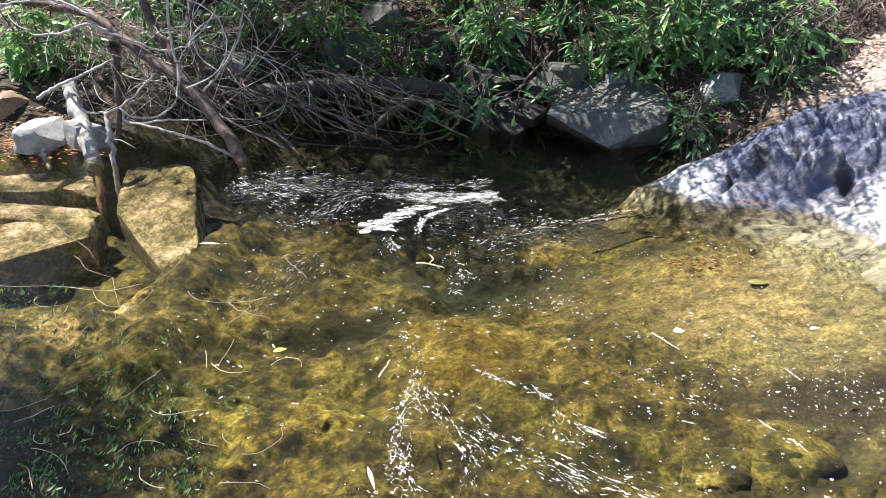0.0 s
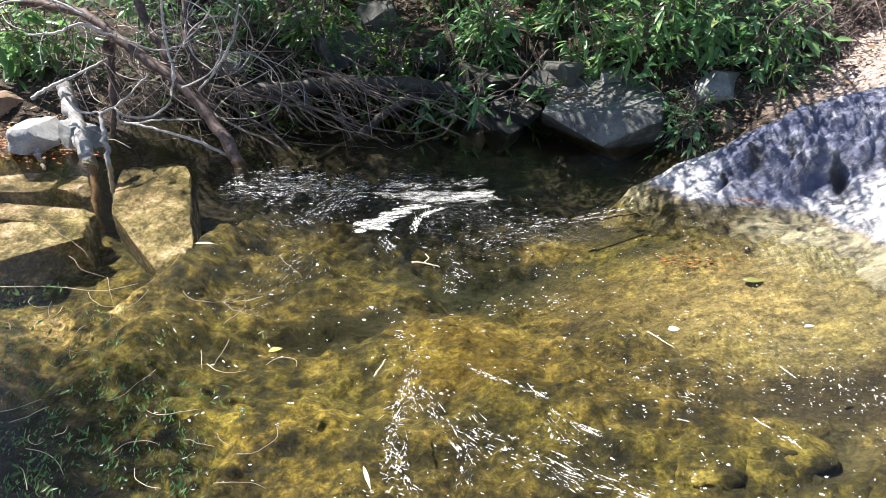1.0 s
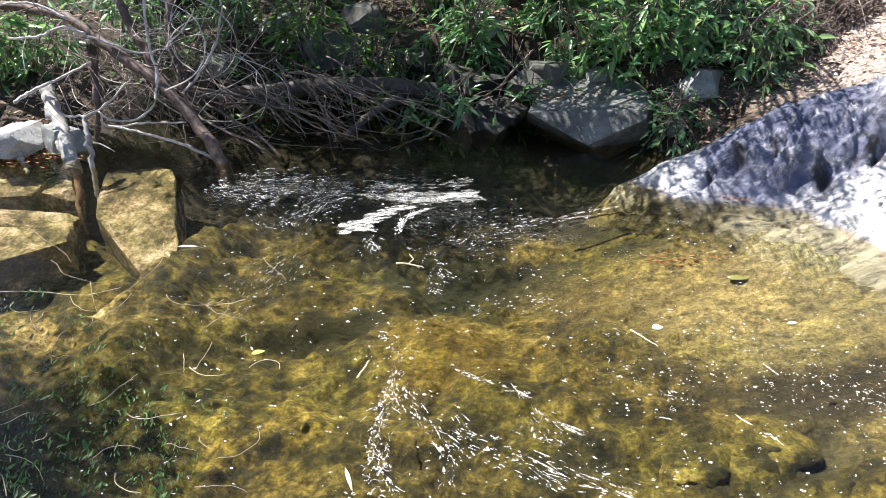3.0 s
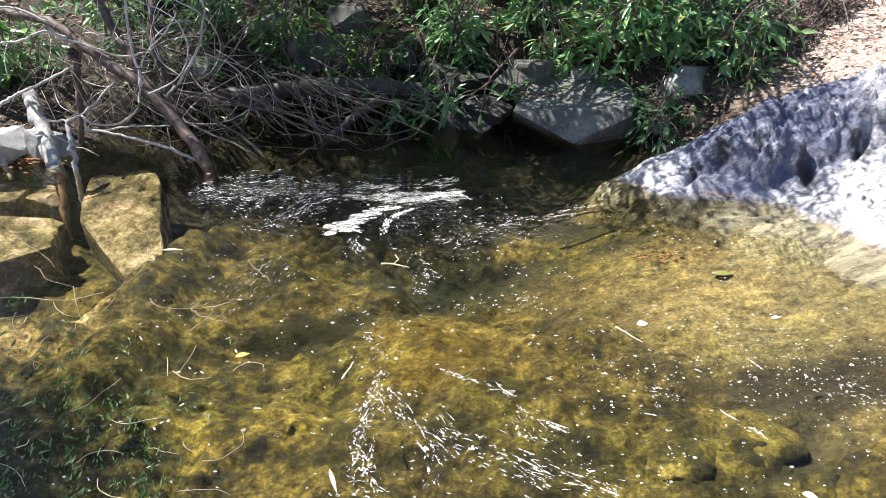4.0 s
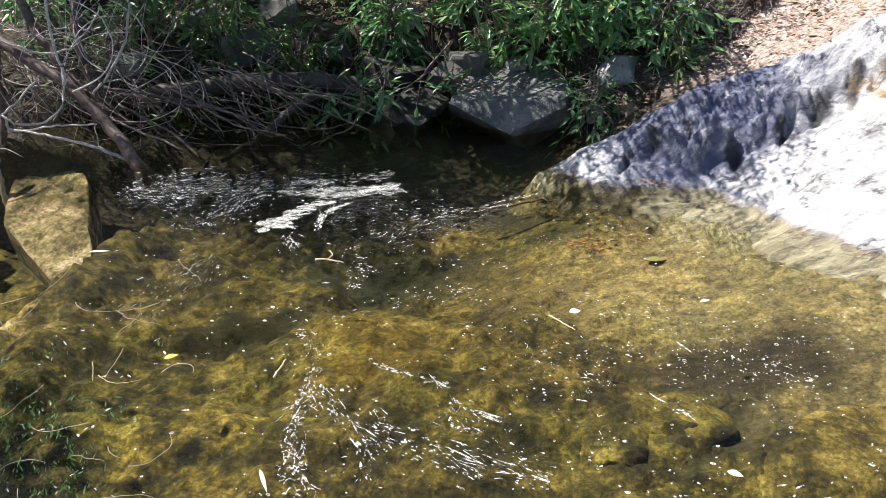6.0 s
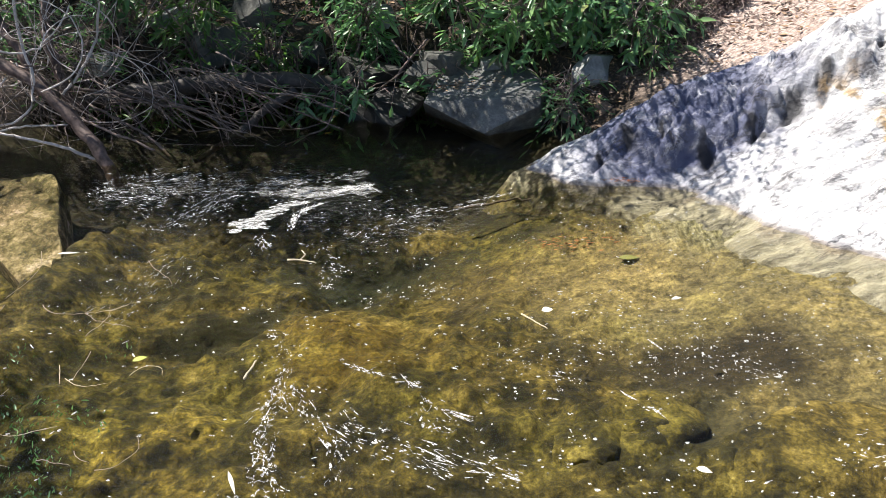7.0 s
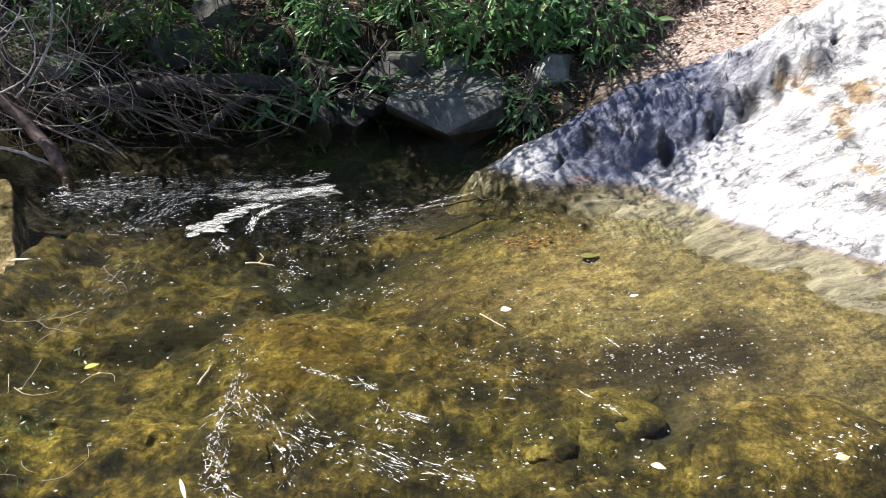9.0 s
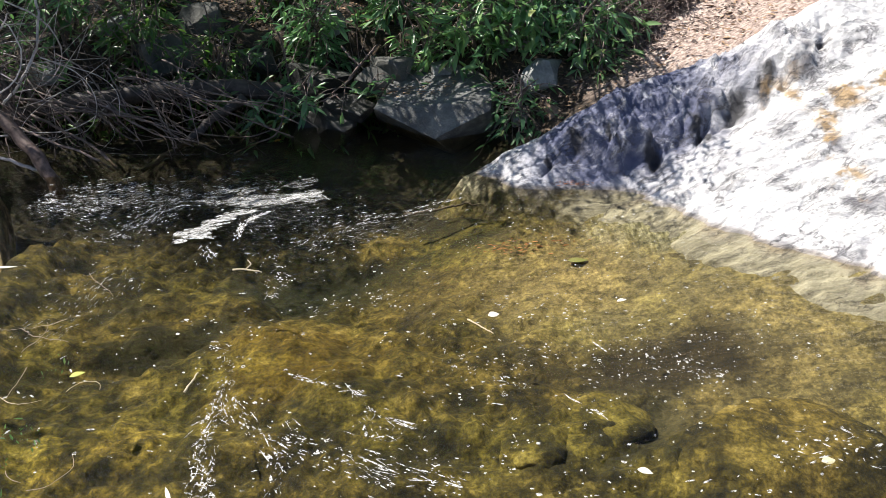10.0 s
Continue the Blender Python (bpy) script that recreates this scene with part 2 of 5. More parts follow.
def make_algae(name="algae_covered_bed", coat=()):
    m, nt, b = material(name)
    p = coords(nt)
    fine = noise_tex(nt, p, 62, 5, 0.72)
    tuft = noise_tex(nt, p, 21, 7, 0.74)
    mid = noise_tex(nt, p, 4.6, 6, 0.62)
    big = noise_tex(nt, p, 1.5, 3)
    # rounded clumps: warped cells at two sizes
    warp = node(nt, "ShaderNodeTexNoise", Scale=11.0, Detail=3.0)
    nt.links.new(p, warp.inputs["Vector"])
    moved = nt.nodes.new("ShaderNodeVectorMath")
    moved.operation = "MULTIPLY_ADD"
    nt.links.new(warp.outputs["Color"], moved.inputs[0])
    moved.inputs[1].default_value = (0.09, 0.09, 0.0)
    nt.links.new(p, moved.inputs[2])
    cells = []
    for size in (11.0, 29.0):
        vor = node(nt, "ShaderNodeTexVoronoi", Scale=size)
        nt.links.new(moved.outputs[0], vor.inputs["Vector"])
        cells.append(maths(nt, "SUBTRACT", 0.85, maths(nt, "MULTIPLY", vor.outputs["Distance"], 0.75)))
    clump = maths(nt, "ADD", maths(nt, "MULTIPLY", cells[0], 0.55), maths(nt, "MULTIPLY", cells[1], 0.45))
    # clump also paints crease shade into the colour
    val = maths(nt, "ADD", maths(nt, "MULTIPLY", mid, 0.50), maths(nt, "ADD", maths(nt, "MULTIPLY", clump, 0.22), maths(nt, "ADD", maths(nt, "MULTIPLY", tuft, 0.20), maths(nt, "MULTIPLY", fine, 0.08))))
    base = ramp(nt, val, [(0.405, (0.011, 0.009, 0.002)), (0.475, (0.055, 0.042, 0.007)), (0.545, (0.160, 0.120, 0.027)), (0.64, (0.34, 0.265, 0.090))])
    hue = mix(nt, ramp(nt, big, [(0.40, 0.0), (0.6, 1.0)]), base, mix(nt, 1.0, base, (0.90, 1.0, 0.78), "MULTIPLY"))
    if coat:
        col = mix(nt, 0.8, mix(nt, 1.0, hue, coat, "MULTIPLY"), ramp(nt, fine, [(0.36, 0.45), (0.5, 0.95), (0.62, 1.4)]), "MULTIPLY")
        nt.links.new(col, b.inputs["Base Color"])
        b.inputs["Roughness"].default_value = 0.85
        bump(nt, b, maths(nt, "ADD", fine, maths(nt, "MULTIPLY", tuft, 1.5)), 0.8, 0.012)
        return m
    orange = mix(nt, blob_mask(nt, -0.15, 2.72, 0.42, 0.40, 0, 0.75, 3.5), hue, mix(nt, 0.30, hue, (0.30, 0.19, 0.02)))
    # the deep spot's darkness is painted into the bed colour
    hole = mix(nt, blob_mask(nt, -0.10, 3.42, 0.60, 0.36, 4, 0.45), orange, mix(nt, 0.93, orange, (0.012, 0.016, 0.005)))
    # painted-in shade: tree-shadow bands, the slab trench, gaps between stones
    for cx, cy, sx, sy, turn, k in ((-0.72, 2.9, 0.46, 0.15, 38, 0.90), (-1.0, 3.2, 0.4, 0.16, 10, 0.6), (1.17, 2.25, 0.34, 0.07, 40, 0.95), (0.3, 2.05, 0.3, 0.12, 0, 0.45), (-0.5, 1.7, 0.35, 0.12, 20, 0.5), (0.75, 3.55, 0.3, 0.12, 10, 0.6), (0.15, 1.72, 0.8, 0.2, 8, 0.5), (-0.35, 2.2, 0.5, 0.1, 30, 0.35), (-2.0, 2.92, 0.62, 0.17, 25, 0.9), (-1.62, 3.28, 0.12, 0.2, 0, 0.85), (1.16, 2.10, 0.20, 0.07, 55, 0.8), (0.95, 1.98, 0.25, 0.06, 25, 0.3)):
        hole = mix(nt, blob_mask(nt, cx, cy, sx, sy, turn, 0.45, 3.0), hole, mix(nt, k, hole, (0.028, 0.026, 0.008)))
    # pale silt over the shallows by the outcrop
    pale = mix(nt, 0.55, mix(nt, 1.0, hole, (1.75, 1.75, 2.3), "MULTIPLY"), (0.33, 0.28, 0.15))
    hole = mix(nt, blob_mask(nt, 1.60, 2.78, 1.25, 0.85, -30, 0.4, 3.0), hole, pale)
    # bare striated rock showing through the shallows, its lip's shadow painted dark
    stripe = noise_tex(nt, coords(nt, (5.5, 1.0, 1.0), 24), 7.0, 6, 0.7, 0.25)
    bare = ramp(nt, stripe, [(0.38, (0.09, 0.088, 0.048)), (0.48, (0.27, 0.26, 0.165)), (0.60, (0.48, 0.46, 0.35))])
    hole = mix(nt, maths(nt, "MULTIPLY", blob_mask(nt, 1.50, 3.30, 0.50, 0.22, -42, 0.35, 5.0), 0.85), hole, bare)
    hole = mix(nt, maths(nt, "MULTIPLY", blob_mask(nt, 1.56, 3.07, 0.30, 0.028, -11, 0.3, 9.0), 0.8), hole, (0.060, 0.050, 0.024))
    hole = mix(nt, blob_mask(nt, 0.85, 3.18, 0.75, 0.40, -5, 0.5, 3.0), hole, mix(nt, 0.52, mix(nt, 1.0, hole, (1.45, 1.45, 1.65), "MULTIPLY"), (0.26, 0.20, 0.083)))
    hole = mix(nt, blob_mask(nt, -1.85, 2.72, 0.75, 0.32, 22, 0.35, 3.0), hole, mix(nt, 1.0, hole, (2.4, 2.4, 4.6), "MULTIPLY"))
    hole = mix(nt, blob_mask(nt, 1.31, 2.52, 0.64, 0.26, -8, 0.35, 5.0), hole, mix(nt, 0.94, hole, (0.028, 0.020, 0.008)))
    # gap between the stones, its darkness painted in once more
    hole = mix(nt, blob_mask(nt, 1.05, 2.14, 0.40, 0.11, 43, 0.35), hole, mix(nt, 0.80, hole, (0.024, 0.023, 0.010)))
    # tree shade over this end of the pool, painted into the bed
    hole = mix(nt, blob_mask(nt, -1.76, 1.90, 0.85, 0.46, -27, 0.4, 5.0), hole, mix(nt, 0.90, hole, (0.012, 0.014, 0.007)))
    hole = mix(nt, blob_mask(nt, -0.82, 2.10, 0.45, 0.30, 15, 0.3, 4.0), hole, mix(nt, 1.0, hole, (1.75, 1.75, 1.4), "MULTIPLY"))
    # undercut shade at the toe of the bank, painted black into the bed
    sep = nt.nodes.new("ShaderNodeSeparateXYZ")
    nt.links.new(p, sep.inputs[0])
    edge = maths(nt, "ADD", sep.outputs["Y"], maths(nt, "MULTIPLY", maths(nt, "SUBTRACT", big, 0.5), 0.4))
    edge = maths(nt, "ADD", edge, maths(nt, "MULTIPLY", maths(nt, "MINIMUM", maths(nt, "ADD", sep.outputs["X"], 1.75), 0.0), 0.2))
    bank_shade = nt.nodes.new("ShaderNodeMapRange")
    bank_shade.inputs["From Min"].default_value, bank_shade.inputs["From Max"].default_value = 3.66, 3.92
    nt.links.new(edge, bank_shade.inputs["Value"])
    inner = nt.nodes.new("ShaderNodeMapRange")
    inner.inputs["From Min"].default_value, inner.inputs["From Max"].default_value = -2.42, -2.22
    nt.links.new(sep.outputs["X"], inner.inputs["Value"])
    hole = mix(nt, maths(nt, "MULTIPLY", maths(nt, "MULTIPLY", bank_shade.outputs[0], inner.outputs[0]), 0.92), hole, (0.018, 0.015, 0.010))
    speck = ramp(nt, fine, [(0.38, 0.66), (0.5, 1.0), (0.61, 1.32)])
    col = mix(nt, 0.95, hole, speck, "MULTIPLY")
    # strands combed by the current, and darker tufts of weed
    strand = noise_tex(nt, coords(nt, (1.0, 2.6, 1.0), -28), 8.5, 6, 0.70, 0.3)
    col = mix(nt, 0.8, col, ramp(nt, strand, [(0.36, 0.38), (0.47, 0.95), (0.62, 1.28)]), "MULTIPLY")
    weed = noise_tex(nt, p, 9.0, 6, 0.75, 0.5)
    col = mix(nt, ramp(nt, weed, [(0.56, 0.0), (0.66, 0.65)]), col, (0.034, 0.030, 0.008))
    col = mix(nt, 0.9, col, ramp(nt, tuft, [(0.36, 0.58), (0.5, 1.0), (0.64, 1.35)]), "MULTIPLY")
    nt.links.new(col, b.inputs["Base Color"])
    b.inputs["Roughness"].default_value = 0.85
    bump(nt, b, maths(nt, "ADD", maths(nt, "MULTIPLY", clump, 1.2), maths(nt, "ADD", fine, maths(nt, "MULTIPLY", tuft, 1.5))), 0.9, 0.018)
    return m


def make_soil():
    m, nt, b = material("leaf_litter_soil")
    p = coords(nt)
    a = noise_tex(nt, p, 5, 5, 0.6)
    f = noise_tex(nt, p, 46, 5, 0.7)
    v = node(nt, "ShaderNodeTexVoronoi", Scale=34.0)
    nt.links.new(p, v.inputs["Vector"])
    # near-black base: the deep shade under the brush painted into the soil
    base = ramp(nt, a, [(0.3, (0.015, 0.011, 0.008)), (0.5, (0.032, 0.023, 0.016)), (0.72, (0.07, 0.05, 0.035))])
    chips = ramp(nt, v.outputs["Color"], [(0.2, (0.10, 0.055, 0.03)), (0.5, (0.26, 0.16, 0.09)), (0.85, (0.42, 0.30, 0.20))])
    col = mix(nt, ramp(nt, f, [(0.5, 0.0), (0.66, 0.5)]), base, chips)
    sep = nt.nodes.new("ShaderNodeSeparateXYZ")
    nt.links.new(p, sep.inputs[0])
    dry = nt.nodes.new("ShaderNodeMapRange")
    dry.inputs["From Min"].default_value, dry.inputs["From Max"].default_value = 1.4, 1.85
    nt.links.new(maths(nt, "ADD", sep.outputs["X"], maths(nt, "MULTIPLY", maths(nt, "SUBTRACT", a, 0.5), 0.8)), dry.inputs["Value"])
    dry2 = nt.nodes.new("ShaderNodeMapRange")
    dry2.inputs["From Min"].default_value, dry2.inputs["From Max"].default_value = 2.9, 3.6
    nt.links.new(maths(nt, "ADD", sep.outputs["Y"], maths(nt, "MULTIPLY", a, 0.8)), dry2.inputs["Value"])
    earth = ramp(nt, f, [(0.3, (0.09, 0.06, 0.052)), (0.46, (0.32, 0.235, 0.20)), (0.62, (0.66, 0.54, 0.47))])
    col = mix(nt, maths(nt, "MULTIPLY", dry.outputs[0], dry2.outputs[0]), col, earth)
    nt.links.new(col, b.inputs["Base Color"])
    b.inputs["Roughness"].default_value = 0.9
    bump(nt, b, maths(nt, "ADD", f, maths(nt, "MULTIPLY", v.outputs["Distance"], 0.25)), 0.9, 0.02)
    return m


def make_outcrop():
    m, nt, b = material("banded_pale_rock")
    p = coords(nt)
    bands = noise_tex(nt, coords(nt, (1.0, 9.0, 1.0), 11), 2.6, 6, 0.65, 0.2)
    blot = noise_tex(nt, p, 4.5, 6, 0.62, 0.4)
    fine = noise_tex(nt, p, 70, 5, 0.7)
    base = ramp(nt, bands, [(0.24, (0.34, 0.33, 0.35)), (0.33, (0.62, 0.60, 0.62)), (0.43, (0.80, 0.78, 0.78)), (0.70, (0.84, 0.82, 0.81))])
    dark = ramp(nt, blot, [(0.54, 0.0), (0.66, 0.75)])
    col = mix(nt, dark, base, (0.10, 0.095, 0.115))
    # sky-blue shade of the raised block, painted into its colour
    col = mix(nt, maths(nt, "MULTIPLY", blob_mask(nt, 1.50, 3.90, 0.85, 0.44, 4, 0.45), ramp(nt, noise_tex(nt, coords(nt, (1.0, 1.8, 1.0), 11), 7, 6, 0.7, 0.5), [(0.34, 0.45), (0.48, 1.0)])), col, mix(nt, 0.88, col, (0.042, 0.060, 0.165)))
    # black patches with ragged outlines: pocket shade painted over the hollows
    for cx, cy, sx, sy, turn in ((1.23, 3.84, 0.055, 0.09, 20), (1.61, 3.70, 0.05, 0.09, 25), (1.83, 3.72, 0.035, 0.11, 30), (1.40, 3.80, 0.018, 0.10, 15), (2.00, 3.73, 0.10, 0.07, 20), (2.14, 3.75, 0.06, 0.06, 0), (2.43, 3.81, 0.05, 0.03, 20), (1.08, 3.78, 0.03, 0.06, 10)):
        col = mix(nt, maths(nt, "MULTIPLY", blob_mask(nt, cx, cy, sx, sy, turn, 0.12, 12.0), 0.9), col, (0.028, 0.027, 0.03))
    warm = noise_tex(nt, p, 9, 5, 0.65)
    for cx, cy, sx, sy, turn in ((2.24, 3.66, 0.20, 0.10, -20), (2.40, 3.53, 0.18, 0.09, -10), (2.29, 3.40, 0.09, 0.14, -20), (2.28, 3.12, 0.12, 0.07, -40), (2.62, 3.50, 0.22, 0.10, -10)):
        patch = maths(nt, "MULTIPLY", blob_mask(nt, cx, cy, sx, sy, turn, 0.3, 7.0), ramp(nt, warm, [(0.47, 0.0), (0.56, 1.0)]))
        col = mix(nt, maths(nt, "MULTIPLY", patch, 0.8), col, (0.42, 0.25, 0.075))
    # wet and algae-stained below the waterline
    sep = nt.nodes.new("ShaderNodeSeparateXYZ")
    nt.links.new(p, sep.inputs[0])
    low = maths(nt, "ADD", sep.outputs["Z"], maths(nt, "MULTIPLY", blot, 0.16))
    slime = ramp(nt, bands, [(0.33, (0.10, 0.092, 0.068)), (0.46, (0.27, 0.255, 0.215)), (0.64, (0.50, 0.475, 0.42))])
    mlow = nt.nodes.new("ShaderNodeMapRange")
    mlow.inputs["From Min"].default_value, mlow.inputs["From Max"].default_value = 0.082, 0.045
    nt.links.new(low, mlow.inputs["Value"])
    col = mix(nt, maths(nt, "MULTIPLY", mlow.outputs[0], 0.85), col, slime)
    mdeep = nt.nodes.new("ShaderNodeMapRange")
    mdeep.inputs["From Min"].default_value, mdeep.inputs["From Max"].default_value = 0.0, -0.07
    nt.links.new(low, mdeep.inputs["Value"])
    weed = ramp(nt, noise_tex(nt, p, 14, 6, 0.7), [(0.38, (0.04, 0.032, 0.010)), (0.5, (0.13, 0.105, 0.034)), (0.62, (0.30, 0.25, 0.10))])
    col = mix(nt, mdeep.outputs[0], col, weed)
    # weed on the sunken nose of the slab, its shade multiplied into the colour
    col = mix(nt, maths(nt, "MULTIPLY", maths(nt, "MULTIPLY", blob_mask(nt, 0.95, 3.68, 0.48, 0.20, -4, 0.35, 6.0), mlow.outputs[0]), 0.9), col, mix(nt, 1.0, weed, (0.55, 0.55, 0.55), "MULTIPLY"))
    wet = ramp(nt, maths(nt, "ADD", sep.outputs["Z"], maths(nt, "MULTIPLY", maths(nt, "SUBTRACT", blot, 0.5), 0.03)), [(0.0, 1.0), (0.009, 0.8), (0.018, 0.0)])
    col = mix(nt, maths(nt, "MULTIPLY", wet, maths(nt, "SUBTRACT", 1.0, mlow.outputs[0])), col, mix(nt, 1.0, col, (0.46, 0.41, 0.36), "MULTIPLY"))
    seam = noise_tex(nt, coords(nt, (1.0, 3.4, 1.0), 11), 3.2, 7, 0.7, 0.35)
    line = ramp(nt, maths(nt, "ABSOLUTE", maths(nt, "SUBTRACT", seam, 0.5)), [(0.0, 0.85), (0.012, 0.5), (0.03, 0.0)])
    col = mix(nt, maths(nt, "MULTIPLY", line, ramp(nt, blot, [(0.42, 0.15), (0.55, 1.0)])), col, (0.06, 0.055, 0.06))
    spots = noise_tex(nt, coords(nt, (1.0, 2.2, 1.0), 11), 16, 5, 0.7, 0.8)
    col = mix(nt, ramp(nt, spots, [(0.62, 0.0), (0.70, 0.7)]), col, (0.085, 0.075, 0.08))
    col = mix(nt, 0.6, col, ramp(nt, fine, [(0.3, 0.7), (0.45, 1.0)]), "MULTIPLY")
    # fractured facets: cells warped along the foliation
    warp = node(nt, "ShaderNodeTexNoise", Scale=8.0, Detail=4.0)
    nt.links.new(p, warp.inputs["Vector"])
    moved = nt.nodes.new("ShaderNodeVectorMath")
    moved.operation = "MULTIPLY_ADD"
    nt.links.new(warp.outputs["Color"], moved.inputs[0])
    moved.inputs[1].default_value = (0.16, 0.16, 0.16)
    nt.links.new(coords(nt, (1.0, 1.9, 1.3), 11), moved.inputs[2])
    vor = node(nt, "ShaderNodeTexVoronoi", Scale=11.0)
    nt.links.new(moved.outputs[0], vor.inputs["Vector"])
    tone = ramp(nt, vor.outputs["Color"], [(0.12, 0.66), (0.35, 1.0), (0.85, 1.12)])
    col = mix(nt, 0.55, col, tone, "MULTIPLY")
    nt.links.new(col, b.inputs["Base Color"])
    b.inputs["Roughness"].default_value = 0.62
    chunk = maths(nt, "MULTIPLY", vor.outputs["Distance"], 1.6)
    grain = noise_tex(nt, p, 28, 6, 0.72)
    bump(nt, b, maths(nt, "ADD", maths(nt, "ADD", chunk, maths(nt, "MULTIPLY", grain, 1.6)), maths(nt, "ADD", maths(nt, "MULTIPLY", bands, 0.5), maths(nt, "ADD", fine, maths(nt, "MULTIPLY", spots, 0.5)))), 0.7, 0.020)
    return m


def make_stone(name, lo, mid_c, hi, scale=6.0, rough=0.75):
    m, nt, b = material(name)
    p = coords(nt, local=True)
    a = noise_tex(nt, p, scale, 6, 0.65, 0.3)
    f = noise_tex(nt, p, scale * 11, 5, 0.7)
    base = ramp(nt, a, [(0.32, lo), (0.52, mid_c), (0.7, hi)])
    info = nt.nodes.new("ShaderNodeObjectInfo")
    col = mix(nt, 0.6, base, ramp(nt, f, [(0.3, 0.55), (0.65, 1.15)]), "MULTIPLY")
    col = mix(nt, 0.35, col, ramp(nt, info.outputs["Random"], [(0.0, 0.5), (1.0, 1.2)]), "MULTIPLY")
    nt.links.new(col, b.inputs["Base Color"])
    b.inputs["Roughness"].default_value = rough
    bump(nt, b, maths(nt, "ADD", a, maths(nt, "MULTIPLY", f, 0.6)), 0.7, 0.02)
    return m


def make_bark(name, lo, hi, scale=1.0, uneven=0.0):
    m, nt, b = material(name)
    p = coords(nt, (30 * scale, 30 * scale, 30 * scale))
    a = noise_tex(nt, p, 1.0, 5, 0.65)
    g = noise_tex(nt, coords(nt), 5 * scale, 4)
    col = ramp(nt, a, [(0.3, lo), (0.7, hi)])
    col = mix(nt, 0.5, col, ramp(nt, g, [(0.35, 0.5), (0.65, 1.2)]), "MULTIPLY")
    info = nt.nodes.new("ShaderNodeObjectInfo")
    col = mix(nt, uneven, col, ramp(nt, info.outputs["Random"], [(0.0, 0.25), (0.6, 0.6), (1.0, 1.2)]), "MULTIPLY")
    nt.links.new(col, b.inputs["Base Color"])
    b.inputs["Roughness"].default_value = 0.7
    bump(nt, b, a, 0.6, 0.006)
    return m


def make_leaf(name, dark, light, through_c):
    m, nt, b = material(name)
    geo = nt.nodes.new("ShaderNodeNewGeometry")
    col = ramp(nt, geo.outputs["Random Per Island"], [(0.0, dark), (0.35, (dark[0] * 1.5, dark[1] * 1.4, dark[2] * 1.7)), (0.72, light), (0.92, (light[0] * 1.3, light[1] * 1.25, light[2] * 1.1)), (1.0, (light[0] * 2.0, light[1] * 1.3, light[2]))])
    nt.links.new(col, b.inputs["Base Color"])
    b.inputs["Roughness"].default_value = 0.32
    b.inputs["Specular IOR Level"].default_value = 0.5
    tr = node(nt, "ShaderNodeBsdfTranslucent")
    tr.inputs["Color"].default_value = (*through_c, 1)
    ms = node(nt, "ShaderNodeMixShader", Fac=0.38)
    nt.links.new(b.outputs[0], ms.inputs[1])
    nt.links.new(tr.outputs[0], ms.inputs[2])
    nt.links.new(ms.outputs[0], nt.nodes["Material Output"].inputs["Surface"])
    return m


def make_water():
    m, nt, b = material("clear_water")
    nt.nodes.remove(b)
    small = noise_tex(nt, coords(nt, (1, 2.2, 1), 8), 9, 3, 0.5, 0.4)
    fine = noise_tex(nt, coords(nt, (1, 1.5, 1), -14), 24, 3, 0.55, 1.2)
    rough_zone = maths(nt, "ADD", blob_mask(nt, -0.75, 3.75, 0.95, 0.28, 4, 0.5), maths(nt, "MULTIPLY", blob_mask(nt, 0.0, 3.35, 0.7, 0.4, 0, 0.5), 0.5))
    h = maths(nt, "ADD", small, maths(nt, "MULTIPLY", fine, maths(nt, "MULTIPLY_ADD", rough_zone, 3.0, 0.12)))
    bm = node(nt, "ShaderNodeBump", Strength=0.35, Distance=0.02)
    nt.links.new(h, bm.inputs["Height"])
    fr = node(nt, "ShaderNodeFresnel", IOR=1.33)
    nt.links.new(bm.outputs["Normal"], fr.inputs["Normal"])
    tr = node(nt, "ShaderNodeBsdfTransparent")
    tr.inputs["Color"].default_value = (0.95, 0.925, 0.79, 1)
    gl = node(nt, "ShaderNodeBsdfGlossy", Roughness=0.015)
    nt.links.new(bm.outputs["Normal"], gl.inputs["Normal"])
    ms = nt.nodes.new("ShaderNodeMixShader")
    nt.links.new(fr.outputs[0], ms.inputs[0])
    nt.links.new(tr.outputs[0], ms.inputs[1])
    nt.links.new(gl.outputs[0], ms.inputs[2])
    nt.links.new(ms.outputs[0], nt.nodes["Material Output"].inputs["Surface"])
    return m


def make_plain(name, lo, hi, rough=0.7):
    m, nt, b = material(name)
    geo = nt.nodes.new("ShaderNodeNewGeometry")
    nt.links.new(ramp(nt, geo.outputs["Random Per Island"], [(0.0, lo), (1.0, hi)]), b.inputs["Base Color"])
    b.inputs["Roughness"].default_value = rough
    return m


def make_froth(name, thin, thick):
    """Froth with clear pores; thin and thick: how much it covers in its pores and between."""
    m, nt, b = material(name)
    geo = nt.nodes.new("ShaderNodeNewGeometry")
    nt.links.new(ramp(nt, geo.outputs["Random Per Island"], [(0.0, (0.62, 0.62, 0.61)), (1.0, (0.86, 0.86, 0.85))]), b.inputs["Base Color"])
    b.inputs["Roughness"].default_value = 0.4
    pores = noise_tex(nt, coords(nt, (1.0, 2.4, 1.0), -25), 95, 3, 0.6, 0.6)
    drift = noise_tex(nt, coords(nt, (1.0, 4.0, 1.0), -20), 22, 4, 0.65, 0.4)
    cover = maths(nt, "MULTIPLY", ramp(nt, pores, [(0.34, thin), (0.46, 0.45 * thick), (0.58, thick)]), ramp(nt, drift, [(0.36, 0.35), (0.56, 1.0)]))
    nt.links.new(cover, b.inputs["Alpha"])
    return m


